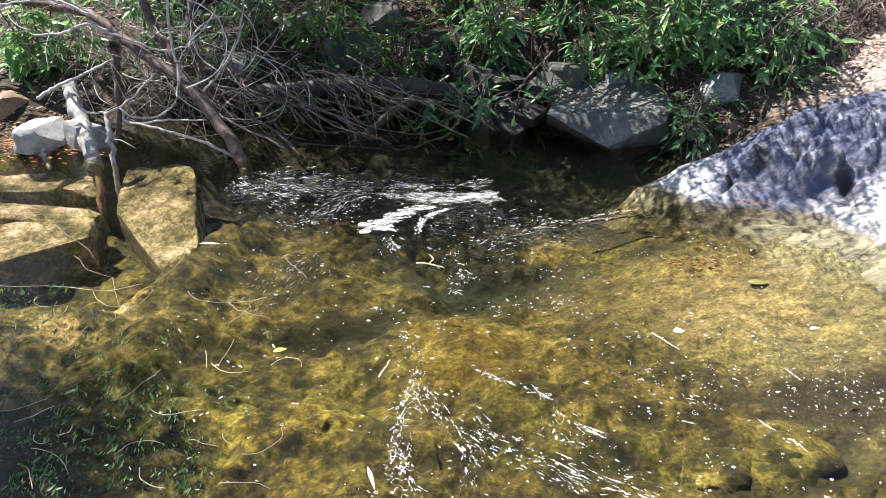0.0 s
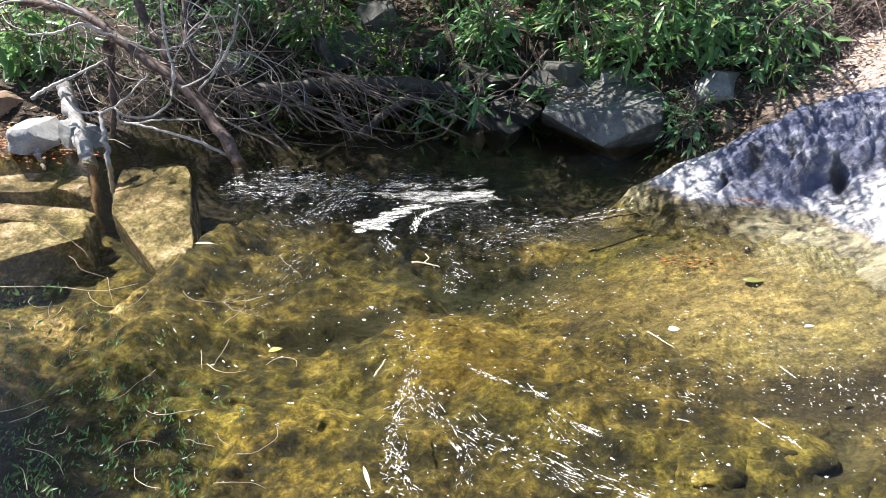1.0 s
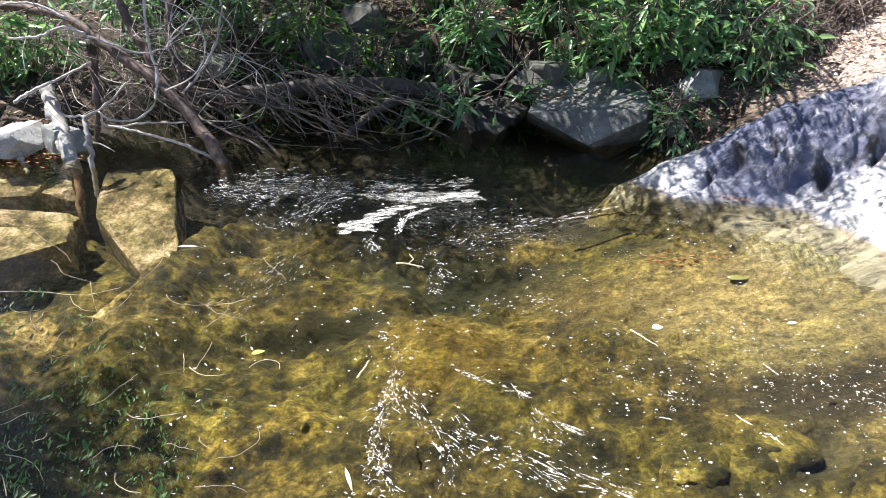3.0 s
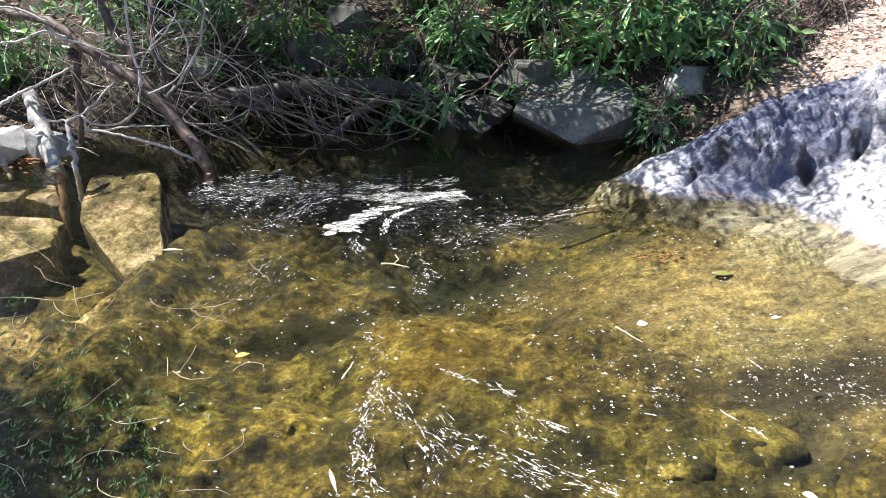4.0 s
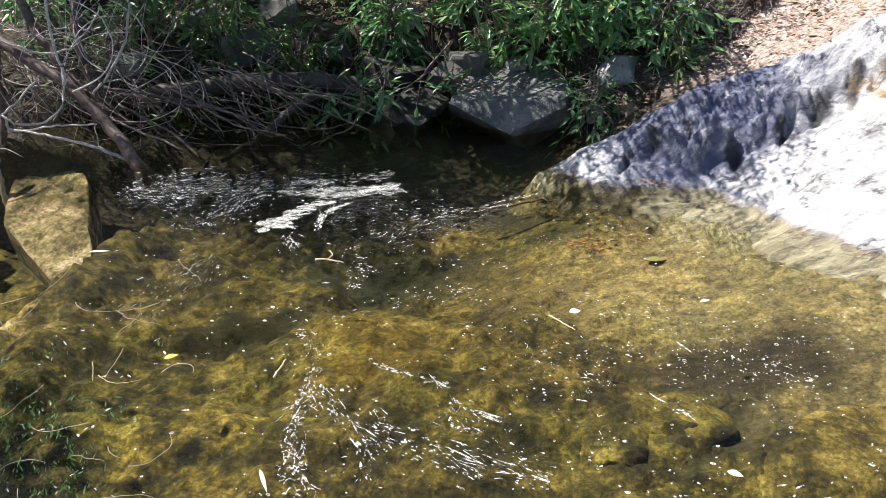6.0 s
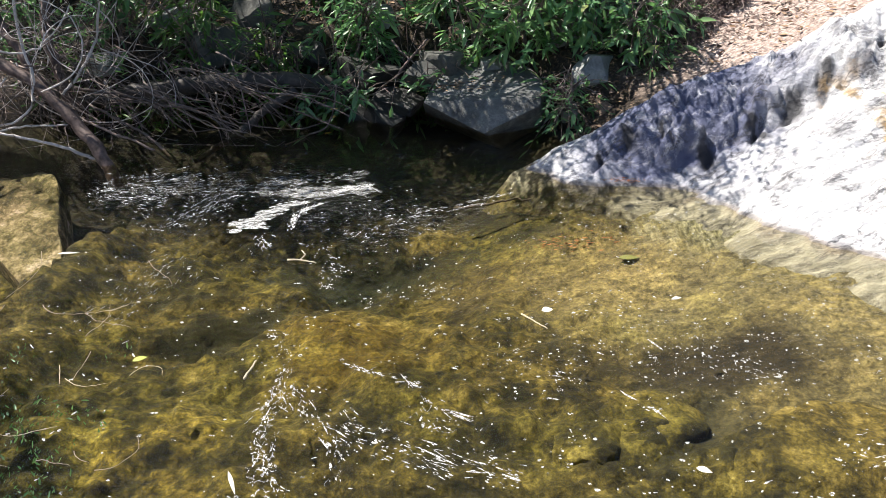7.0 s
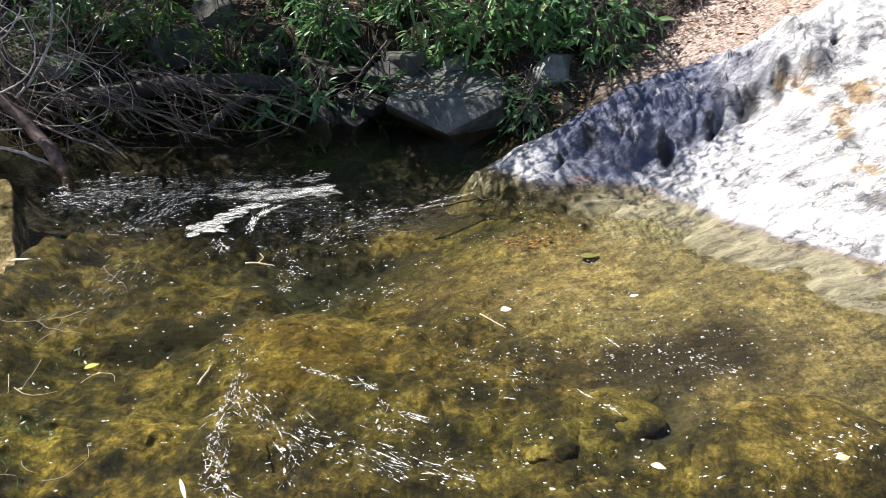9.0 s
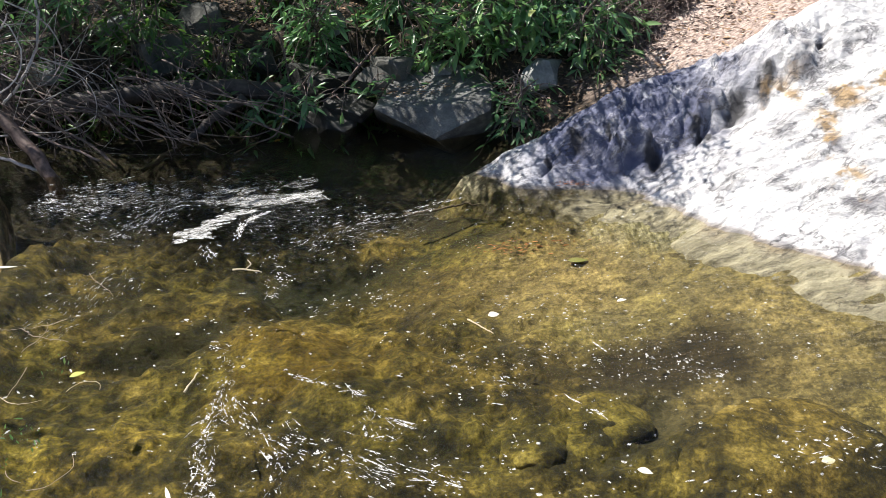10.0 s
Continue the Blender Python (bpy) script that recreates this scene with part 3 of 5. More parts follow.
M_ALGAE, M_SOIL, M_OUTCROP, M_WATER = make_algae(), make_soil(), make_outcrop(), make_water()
M_GREY = make_stone("grey_stone", (0.16, 0.165, 0.17), (0.30, 0.31, 0.31), (0.42, 0.42, 0.40))
M_BOULDER = make_stone("dark_grey_boulder", (0.07, 0.07, 0.07), (0.16, 0.163, 0.16), (0.29, 0.29, 0.28), 9.0)
M_PALEST = make_stone("pale_angular_stone", (0.34, 0.34, 0.35), (0.50, 0.50, 0.51), (0.66, 0.66, 0.65), 9.0)
M_BROWN = make_stone("brown_stone", (0.16, 0.10, 0.07), (0.30, 0.20, 0.14), (0.42, 0.32, 0.25))
M_DARKST = make_stone("dark_bank_stone", (0.05, 0.05, 0.048), (0.11, 0.11, 0.10), (0.20, 0.19, 0.17))
# near-black stone: the bank's deep shade painted into its colour
M_SHADEST = make_stone("stone_shaded_black", (0.012, 0.012, 0.012), (0.030, 0.030, 0.029), (0.065, 0.064, 0.060), 8.0, 0.45)
M_SUNK = make_algae("algae_coated_stone", (1.2, 1.2, 1.3))
M_SLAB = make_algae("tan_algae_on_slab", (2.35, 2.4, 7.4))
M_BARK = make_bark("reddish_brown_bark", (0.05, 0.032, 0.028), (0.23, 0.16, 0.14))
M_LOG = make_bark("dark_rotting_log", (0.022, 0.018, 0.016), (0.10, 0.082, 0.074), 0.7)
M_GREYWOOD = make_bark("weathered_grey_wood", (0.22, 0.205, 0.20), (0.62, 0.60, 0.59), 0.6)
# pale twig bark, lightened further to paint in sunlight
M_PALETWIG = make_bark("pale_twig_sun_painted", (0.42, 0.37, 0.36), (0.80, 0.75, 0.74), 1.5)
M_TWIG = make_bark("dry_twig_bark", (0.085, 0.060, 0.052), (0.44, 0.345, 0.31), 2.0, 0.75)
M_LEAF = make_leaf("fresh_green_leaf", (0.045, 0.12, 0.05), (0.16, 0.30, 0.14), (0.22, 0.47, 0.14))
# brighter copy of the green leaf, sunlight painted into its colour
M_LEAFB = make_leaf("yellow_green_leaf_sun_painted", (0.06, 0.155, 0.06), (0.22, 0.37, 0.17), (0.28, 0.52, 0.16))
M_LEAFD = make_leaf("dark_green_leaf", (0.03, 0.078, 0.026), (0.08, 0.17, 0.055), (0.17, 0.36, 0.06))
M_FOAM_GLINT = make_froth("white_foam_and_glint", 0.06, 1.0)
M_FILM = make_froth("thin_foam_film", 0.03, 0.50)
M_DRY = make_plain("dry_fallen_leaf", (0.16, 0.085, 0.045), (0.50, 0.34, 0.21), 0.75)
M_BRITTLE = make_plain("brittle_dark_brush", (0.05, 0.038, 0.034), (0.24, 0.175, 0.15), 0.85)
M_RUST = make_plain("rust_orange_needles", (0.26, 0.085, 0.03), (0.62, 0.30, 0.14), 0.8)
M_STEM = make_plain("brown_dry_stem", (0.22, 0.16, 0.11), (0.42, 0.34, 0.26), 0.7)
M_STRAW = make_plain("pale_straw", (0.42, 0.33, 0.20), (0.66, 0.57, 0.40), 0.7)


# ---- builders ----
def mesh_ob(name, verts, faces, mat, parent=None, label="", smooth=True, at=(0, 0, 0)):
    me = bpy.data.meshes.new(name)
    me.from_pydata([tuple(v) for v in np.asarray(verts, float)], [], [tuple(int(i) for i in f) for f in faces])
    me.materials.append(mat)
    if smooth:
        me.polygons.foreach_set("use_smooth", [True] * len(me.polygons))
    ob = new(name, me)
    ob.location = at
    if parent:
        ob.parent = parent
    if label:
        ob["label"] = label
    return ob


def grid_mesh(xs, ys, height):
    gx, gy = np.meshgrid(xs, ys)
    gz = height(gx, gy)
    verts = np.stack([gx.ravel(), gy.ravel(), gz.ravel()], 1)
    n = len(xs)
    i, j = np.meshgrid(np.arange(n - 1), np.arange(len(ys) - 1))
    a = (j * n + i).ravel()
    return verts, np.stack([a, a + 1, a + n + 1, a + n], 1)


class Bag:
    """Collects vertices and faces of many small pieces for one mesh."""

    def __init__(self):
        self.v, self.f, self.n = [], [], 0

    def add(self, verts, faces):
        self.v.append(np.asarray(verts, float))
        self.f.extend([[k + self.n for k in face] for face in faces])
        self.n += len(verts)

    def ob(self, name, mat, parent=None, label="", smooth=True):
        return mesh_ob(name, np.concatenate(self.v), self.f, mat, parent, label, smooth)


def smooth_path(points, n):
    """Catmull-Rom through the points."""
    p = np.asarray(points, float)
    p = np.vstack([2 * p[0] - p[1], p, 2 * p[-1] - p[-2]])
    out, segs = [], len(p) - 3
    for s in np.linspace(0, segs - 1e-6, n):
        k, t = int(s), s - int(s)
        a, b, c, d = p[k:k + 4]
        out.append(0.5 * (2 * b + (c - a) * t + (2 * a - 5 * b + 4 * c - d) * t * t + (3 * b - a - 3 * c + d) * t ** 3))
    return np.array(out)


def tube(path, r0, r1, sides=6, knots=0.0, rng=None):
    """A tapered, capped tube along a path."""
    path = np.asarray(path, float)
    tang = np.gradient(path, axis=0)
    tang /= np.linalg.norm(tang, axis=1)[:, None] + 1e-9
    side = np.cross(tang, (0.31, 0.17, 0.93))
    side /= np.linalg.norm(side, axis=1)[:, None] + 1e-9
    up = np.cross(side, tang)
    r = np.linspace(r0, r1, len(path))
    if knots and rng is not None:
        r = r * (1 + knots * (rng.random(len(path)) - 0.4))
    ang = np.linspace(0, 2 * np.pi, sides, endpoint=False)
    v = (path[:, None] + r[:, None, None] * (np.cos(ang)[None, :, None] * side[:, None] + np.sin(ang)[None, :, None] * up[:, None])).reshape(-1, 3)
    f = []
    for k in range(len(path) - 1):
        for s in range(sides):
            t = (s + 1) % sides
            f.append([k * sides + s, k * sides + t, (k + 1) * sides + t, (k + 1) * sides + s])
    f.append(list(range(sides))[::-1])
    f.append([(len(path) - 1) * sides + s for s in range(sides)])
    return v, f


def stone(name, at, size, turn=(0, 0, 0), seed=0, mat=None, planes=(), cuts=7, rough=0.06, sub=4, parent=None, boxy=2.0, deep=(0.62, 0.88)):
    """A boulder: a ball cut flat by planes, then roughened."""
    rng = np.random.default_rng(seed)
    bm = bmesh.new()
    bmesh.ops.create_icosphere(bm, subdivisions=sub, radius=1.0)
    p = np.array([v.co[:] for v in bm.verts])
    tri = [[v.index for v in f.verts] for f in bm.faces]
    bm.free()
    p = p / (np.abs(p) ** boxy).sum(1)[:, None] ** (1 / boxy)
    flat = [(np.array(n, float) / np.linalg.norm(n), d) for n, d in planes]
    for _ in range(cuts):
        n = rng.normal(size=3)
        flat.append((n / np.linalg.norm(n), rng.uniform(*deep) * (1 + 0.08 * (boxy - 2))))
    for n, d in flat:
        p = p - n * np.clip(p @ n - d, 0, None)[:, None]
    q = p * 2.3 + seed * 3.7
    d1 = fbm(q[:, 0] + q[:, 2] * 0.7, q[:, 1] - q[:, 2] * 0.6, seed + 5)
    d2 = fbm(q[:, 0] * 5 + q[:, 2] * 3, q[:, 1] * 5 - q[:, 2] * 4, seed + 9, 3)
    p = p * (1 + rough * d1 + 0.3 * rough * d2)[:, None] * np.array(size)
    m = Euler([radians(a) for a in turn]).to_matrix()
    p = p @ np.array(m).T
    ob = mesh_ob(name, p, tri, mat, parent, smooth=True, at=at)
    ob.data.set_sharp_from_angle(angle=radians(24))
    return ob


def leaf_batch(bag, base, way, up, length, width, droop=0.25):
    """Many narrow pointed leaves with a folded midrib: arrays of base, direction and face normal."""
    way = way / (np.linalg.norm(way, axis=1)[:, None] + 1e-9)
    side = np.cross(way, up)
    side /= np.linalg.norm(side, axis=1)[:, None] + 1e-9
    nrm = np.cross(side, way)
    L, W = length[:, None], width[:, None]
    sag = np.zeros_like(base)
    sag[:, 2] = -droop
    tip = base + way * L + sag * L
    m1 = base + way * L * 0.35 - nrm * W * 0.18 + sag * L * 0.12
    m2 = base + way * L * 0.70 - nrm * W * 0.15 + sag * L * 0.49
    a1, b1 = m1 + side * W * 0.5 + nrm * W * 0.25, m1 - side * W * 0.5 + nrm * W * 0.25
    a2, b2 = m2 + side * W * 0.36 + nrm * W * 0.2, m2 - side * W * 0.36 + nrm * W * 0.2
    v = np.stack([base, a1, m1, b1, a2, m2, b2, tip], 1).reshape(-1, 3)
    one = [[0, 1, 2], [0, 2, 3], [1, 4, 5, 2], [2, 5, 6, 3], [4, 7, 5], [5, 7, 6]]
    faces = (np.arange(len(base))[:, None, None] * 8).tolist()
    out = []
    for k in range(len(base)):
        out.extend([[i + 8 * k for i in f] for f in one])
    bag.add(v, out)


# ---- the setting ----
def spread(lo, hi, step, far):
    fine = np.arange(lo, hi + 1e-6, step)
    grow = np.cumsum(0.15 * 1.32 ** np.arange(22))
    grow = grow[grow < far]
    return np.concatenate([(lo - grow)[::-1], fine, hi + grow])


gv, gf = grid_mesh(spread(-3.2, 3.0, 0.016, 160), spread(1.2, 6.2, 0.016, 160), ground_z)
ground = mesh_ob("ground", gv, gf, M_SOIL)
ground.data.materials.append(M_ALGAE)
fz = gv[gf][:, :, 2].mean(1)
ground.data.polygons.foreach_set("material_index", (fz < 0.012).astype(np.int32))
tagged(ground, "leaf-littered soil bank and algae-covered creek bed", "ground", kind="structure")

wv, wf = grid_mesh(np.linspace(-5.6, 4.4, 41), np.linspace(-0.2, 5.6, 31), lambda x, y: 0 * x)
water = mesh_ob("water", wv, wf, M_WATER)
tagged(water, "clear shallow creek water with slow ripples", "water", kind="structure")

us, vs = np.arange(-0.75, 2.7, 0.011), np.arange(-2.6, 0.75, 0.011)
gu, gvv = np.meshgrid(us, vs)
rx_, ry_ = rock_xy(gu, gvv)
rz_ = rock_z(rx_, ry_)
n_u = len(us)
ii, jj = np.meshgrid(np.arange(n_u - 1), np.arange(len(vs) - 1))
aa = (jj * n_u + ii).ravel()
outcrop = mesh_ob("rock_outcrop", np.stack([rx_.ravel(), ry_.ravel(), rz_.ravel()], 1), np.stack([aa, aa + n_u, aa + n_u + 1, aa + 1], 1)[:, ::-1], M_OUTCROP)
tagged(outcrop, "pale banded bedrock slab with painted blue shade and orange lichen sloping into water", "rock", kind="structure")

# ---- stones ----
def cut(n, q, at, size):
    """A flat cut through point q with outward normal n, for stone()."""
    n, q, at, size = (np.array(w, float) for w in (n, q, at, size))
    w = n * size
    return w, float(n @ (q - at)) / np.linalg.norm(w)


B_AT, B_SIZE = (0.55, 4.84, 0.0), (0.42, 0.52, 0.27)
B_TIP, B_CORNER, B_RIGHT = (0.545, 4.38, 0.022), (0.197, 4.55, 0.157), (0.87, 4.42, 0.150)
B_CUTS = [cut(n, q, B_AT, B_SIZE) for n, q in (
    ((-0.15, -0.78, 0.61), B_TIP), ((-0.10, -0.13, 0.99), B_CORNER), ((-0.49, -0.38, -0.78), B_TIP), ((0.36, -0.80, -0.50), B_TIP), ((0.95, -0.30, 0.05), B_RIGHT), ((-0.92, 0.25, 0.30), B_CORNER))]
boulder = stone("boulder", B_AT, B_SIZE, (0, 0, 0), 11, M_BOULDER, B_CUTS + B_CUTS, cuts=0, rough=0.022, sub=6, boxy=5.0)
tagged(boulder, "large flat-topped grey boulder at the water's edge", "boulder")

STONES = [
    ("stone", (0.66, 5.04, 0.24), (0.13, 0.09, 0.06), 22, M_GREY, "small flat grey stone behind the boulder"),
    ("stone", (0.30, 5.06, 0.24), (0.19, 0.11, 0.09), 23, M_DARKST, "weathered dark stone half buried in the bank"),
    ("stone", (1.10, 5.00, 0.46), (0.13, 0.10, 0.13), 24, M_GREY, "pale upright stone under the bushes"),
    ("stone", (1.42, 5.05, 0.38), (0.09, 0.08, 0.06), 25, M_GREY, "small grey stone on leaf litter"),
    ("stone", (0.95, 5.35, 0.40), (0.14, 0.10, 0.09), 34, M_GREY, "grey stone on the wooded bank"),
    ("stone", (-0.20, 4.80, -0.04), (0.14, 0.12, 0.11), 27, M_SHADEST, "stone coloured near black for the bank's shade"),
    ("stone", (-0.12, 5.04, 0.20), (0.22, 0.14, 0.09), 28, M_SHADEST, "dark ledge stone in the bank"),
    ("stone", (0.22, 4.98, 0.20), (0.16, 0.12, 0.09), 35, M_DARKST, "dark stone wedged above the boulder"),
    ("stone", (-1.44, 5.6, 0.40), (0.14, 0.10, 0.12), 29, M_GREY, "rounded grey stone high on the bank"),
    ("stone", (-1.10, 5.35, 0.30), (0.20, 0.12, 0.12), 30, M_DARKST, "dark stone behind the brush"),
    ("stone", (-0.55, 5.24, 0.27), (0.17, 0.10, 0.08), 38, M_SHADEST, "stone coloured near black under the leaning bush"),
    ("stone", (-0.95, 5.62, 0.44), (0.17, 0.11, 0.12), 39, M_DARKST, "dark grey stone among stems"),
    ("stone", (-0.10, 5.55, 0.42), (0.16, 0.12, 0.11), 52, M_GREY, "pale stone high on the bank"),
    ("stone", (-1.85, 5.15, 0.24), (0.12, 0.09, 0.07), 53, M_GREY, "sunlit stone among dry twigs"),
    ("stone", (0.85, 5.25, 0.36), (0.13, 0.10, 0.10), 54, M_GREY, "grey block of stone on the bank"),
    ("stone", (1.45, 4.72, 0.34), (0.10, 0.08, 0.07), 55, M_GREY, "small grey stone beside the outcrop"),
    ("stone", (-3.05, 4.50, 0.08), (0.17, 0.13, 0.12), 31, M_BROWN, "rounded reddish-brown stone on leaf litter"),
    ("stone", (-2.66, 4.16, 0.03), (0.22, 0.12, 0.10), 32, M_PALEST, "pale sunlit stone at the water's edge"),
    ("stone", (-2.42, 4.18, 0.03), (0.12, 0.10, 0.10), 33, M_GREY, "grey stone behind the weathered post"),
    ("stone", (1.08, 4.52, 0.10), (0.07, 0.06, 0.05), 36, M_GREY, "small stone between boulder and outcrop"),
    ("stone", (1.25, 4.42, 0.15), (0.06, 0.05, 0.04), 37, M_BROWN, "small brown stone on leaf litter"),
]
for name, at, size, seed, mat, label in STONES:
    tagged(stone(name, at, size, (seed % 5 * 6 - 12, seed % 3 * 8 - 8, seed * 37 % 180), seed, mat, cuts=6, boxy=8.0, rough=0.08, deep=(0.48, 0.62)), label, "stone", "stones on the bank")
tagged(stone("stone", (0.05, 4.80, 0.095), (0.14, 0.10, 0.035), (10, 10, -25), 61, M_SHADEST, cuts=5, boxy=10.0, rough=0.05, sub=5, deep=(0.55, 0.72)), "flat grey slab wedged against the boulder", "stone", "stones on the bank")
tagged(stone("stone", (-0.04, 4.76, -0.03), (0.12, 0.10, 0.11), (20, 24, -20), 26, M_SHADEST, cuts=5, boxy=12.0, rough=0.06, sub=5, deep=(0.50, 0.62)), "slab painted shade-black, leaning beside the boulder", "stone", "stones on the bank")
tagged(stone("stone", (1.22, 4.61, 0.33), (0.13, 0.10, 0.13), (0, 0, 0), 21, M_GREY, [((-0.25, -0.85, 0.45), 0.42), ((0.75, -0.45, 0.5), 0.50), ((-0.75, -0.1, 0.65), 0.55), ((0.1, 0.1, 1.0), 0.62)], cuts=3, boxy=6.0, rough=0.03, sub=5, deep=(0.6, 0.8)), "pale grey angular stone among leaves on the bank", "stone", "stones on the bank")

SUNK = [
    ((-1.85, 3.70, -0.32), (0.21, 0.46, 0.19), (15, -4, 18), 41, "flat yellow-green submerged slab"),
    ((-2.50, 3.30, -0.33), (0.42, 0.17, 0.21), (12, 3, 16), 42, "long brown submerged slab"),
    ((-2.76, 3.88, -0.22), (0.30, 0.17, 0.16), (6, 5, -10), 43, "submerged slab close to the bank"),
    ((-2.44, 3.95, -0.26), (0.15, 0.13, 0.15), (0, 0, 20), 44, "mossy submerged stone by the weathered trunk"),
    ((-2.52, 3.62, -0.32), (0.36, 0.08, 0.20), (8, 6, 6), 45, "narrow submerged ledge stone"),
    ((0.69, 2.08, -0.305), (0.135, 0.105, 0.080), (0, 0, 30), 46, "small round ochre submerged stone"),
    ((0.89, 2.18, -0.350), (0.29, 0.17, 0.100), (0, 0, 28), 47, "oval algae-coated submerged stone"),
    ((1.53, 1.95, -0.34), (0.43, 0.30, 0.17), (0, 0, 8), 48, "broad algae-coated submerged boulder"),
    ((0.82, 1.82, -0.40), (0.20, 0.15, 0.12), (0, 0, 40), 49, "greenish algae-coated submerged stone"),
    ((0.40, 1.92, -0.40), (0.22, 0.14, 0.12), (0, 0, -10), 50, "dark mossy submerged stone"),
    ((0.15, 2.30, -0.36), (0.22, 0.16, 0.10), (0, 0, 25), 51, "low algae-covered submerged stone"),
]
CORNERS = {41: ((-0.70, -0.70, 0.0), 0.58), 42: ((0.75, -0.65, 0.0), 0.70), 43: ((0.60, -0.80, 0.0), 0.75), 44: ((-0.6, -0.8, 0.0), 0.7)}
for at, size, turn, seed, label in SUNK:
    slab = seed < 46
    shear = [CORNERS[seed]] if seed in CORNERS else []
    tagged(stone("submerged_stone", at, size, turn, seed, M_SLAB if slab else M_SUNK, [((0, 0, 1), 0.80 if slab else 0.85)] + shear, cuts=4 if slab else 2, boxy=6.0 if slab else 2.4, rough=0.10 if slab else 0.16, sub=5, deep=(0.78, 0.95) if slab else (0.62, 0.88)), label, "stone", "stones under water")


# ---- dead wood ----
def gz(x, y):
    return float(ground_z(np.array([x]), np.array([y]))[0])


def branch(name, pts, r0, r1, mat, label="", category="branch", group="", sides=8, n=26, seed=1, parent=None):
    path = smooth_path(pts, n)
    rng = np.random.default_rng(seed)
    path[1:-1] += rng.normal(0, min(r0, 0.014) * 0.42, (n - 2, 3))
    ob = mesh_ob(name, *tube(path, r0, r1, sides, 0.25, rng), mat, parent)
    return tagged(ob, label, category, group) if not parent else ob


branch("weathered_post", [(-2.61, 4.44, 0.27), (-2.57, 4.37, 0.24), (-2.50, 4.27, 0.18), (-2.40, 4.13, 0.09), (-2.34, 4.03, 0.01), (-2.30, 3.98, -0.06)], 0.036, 0.047, M_GREYWOOD, "weathered grey debarked trunk slanting out of the shallows", "dead trunk", seed=2, sides=12)
branch("root", [(-2.31, 4.00, -0.03), (-2.28, 3.94, -0.09), (-2.24, 3.87, -0.15), (-2.22, 3.80, -0.22), (-2.17, 3.74, -0.32)], 0.030, 0.010, make_bark("wet_reddish_root", (0.035, 0.018, 0.010), (0.26, 0.13, 0.06), 2.0), "reddish waterlogged root below the weathered trunk", "root", seed=16, sides=7, n=12)
branch("stick", [(-2.22, 4.05, 0.24), (-2.18, 3.97, 0.12), (-2.15, 3.9, -0.03), (-2.13, 3.86, -0.2)], 0.012, 0.016, M_GREYWOOD, "thin grey stick standing in the water", "stick")
branch("dead_branch", [(-3.4, 4.72, 0.68), (-2.96, 4.62, 0.71), (-2.65, 4.54, 0.70), (-2.39, 4.47, 0.66), (-2.22, 4.39, 0.57), (-2.03, 4.31, 0.47), (-1.82, 4.23, 0.35), (-1.68, 4.16, 0.22), (-1.55, 4.08, 0.09), (-1.44, 4.0, -0.12)], 0.022, 0.035, M_BARK, "thick reddish-brown leaning branch reaching into the water", sides=10, n=40)
branch("dead_branch", [(-2.27, 4.64, 0.95), (-2.19, 4.6, 0.8), (-2.11, 4.54, 0.66), (-2.02, 4.47, 0.54), (-1.94, 4.41, 0.43), (-1.83, 4.33, 0.28)], 0.022, 0.026, M_BARK, "reddish-brown bare branch joining the leaning one", seed=3)
branch("dead_branch", [(-1.96, 4.95, 0.9), (-1.97, 4.8, 0.57), (-1.93, 4.7, 0.43), (-1.84, 4.6, 0.07)], 0.028, 0.03, M_BARK, "upright reddish-brown stem in the brush", seed=4)
branch("broken_stub", [(-2.285, 4.4, 0.52), (-2.28, 4.4, 0.49), (-2.27, 4.37, 0.4), (-2.27, 4.33, 0.25), (-2.31, 4.3, -0.04)], 0.030, 0.016, M_BARK, "snapped-off stub with a pale splintered top", "branch stub", seed=5)
branch("log", [(-2.0, 4.92, 0.05), (-1.58, 4.89, 0.12), (-1.24, 4.88, 0.17), (-0.91, 4.88, 0.20), (-0.50, 4.92, 0.17), (-0.15, 4.98, 0.10)], 0.044, 0.062, M_LOG, "dark fallen log lying along the bank", "log", sides=14, n=30, seed=6)
branch("driftwood", [(-1.12, 4.36, -0.12), (-0.90, 4.53, -0.02), (-0.75, 4.67, 0.07), (-0.57, 4.8, 0.17)], 0.014, 0.032, M_LOG, "pointed dark driftwood slanting out of the water", "driftwood", sides=10, seed=7)
branch("stick", [(-2.70, 4.1, 0.06), (-2.60, 4.0, 0.02), (-2.52, 3.9, -0.04)], 0.018, 0.010, M_GREYWOOD, "pale broken stick on the waterline", "stick", seed=8)

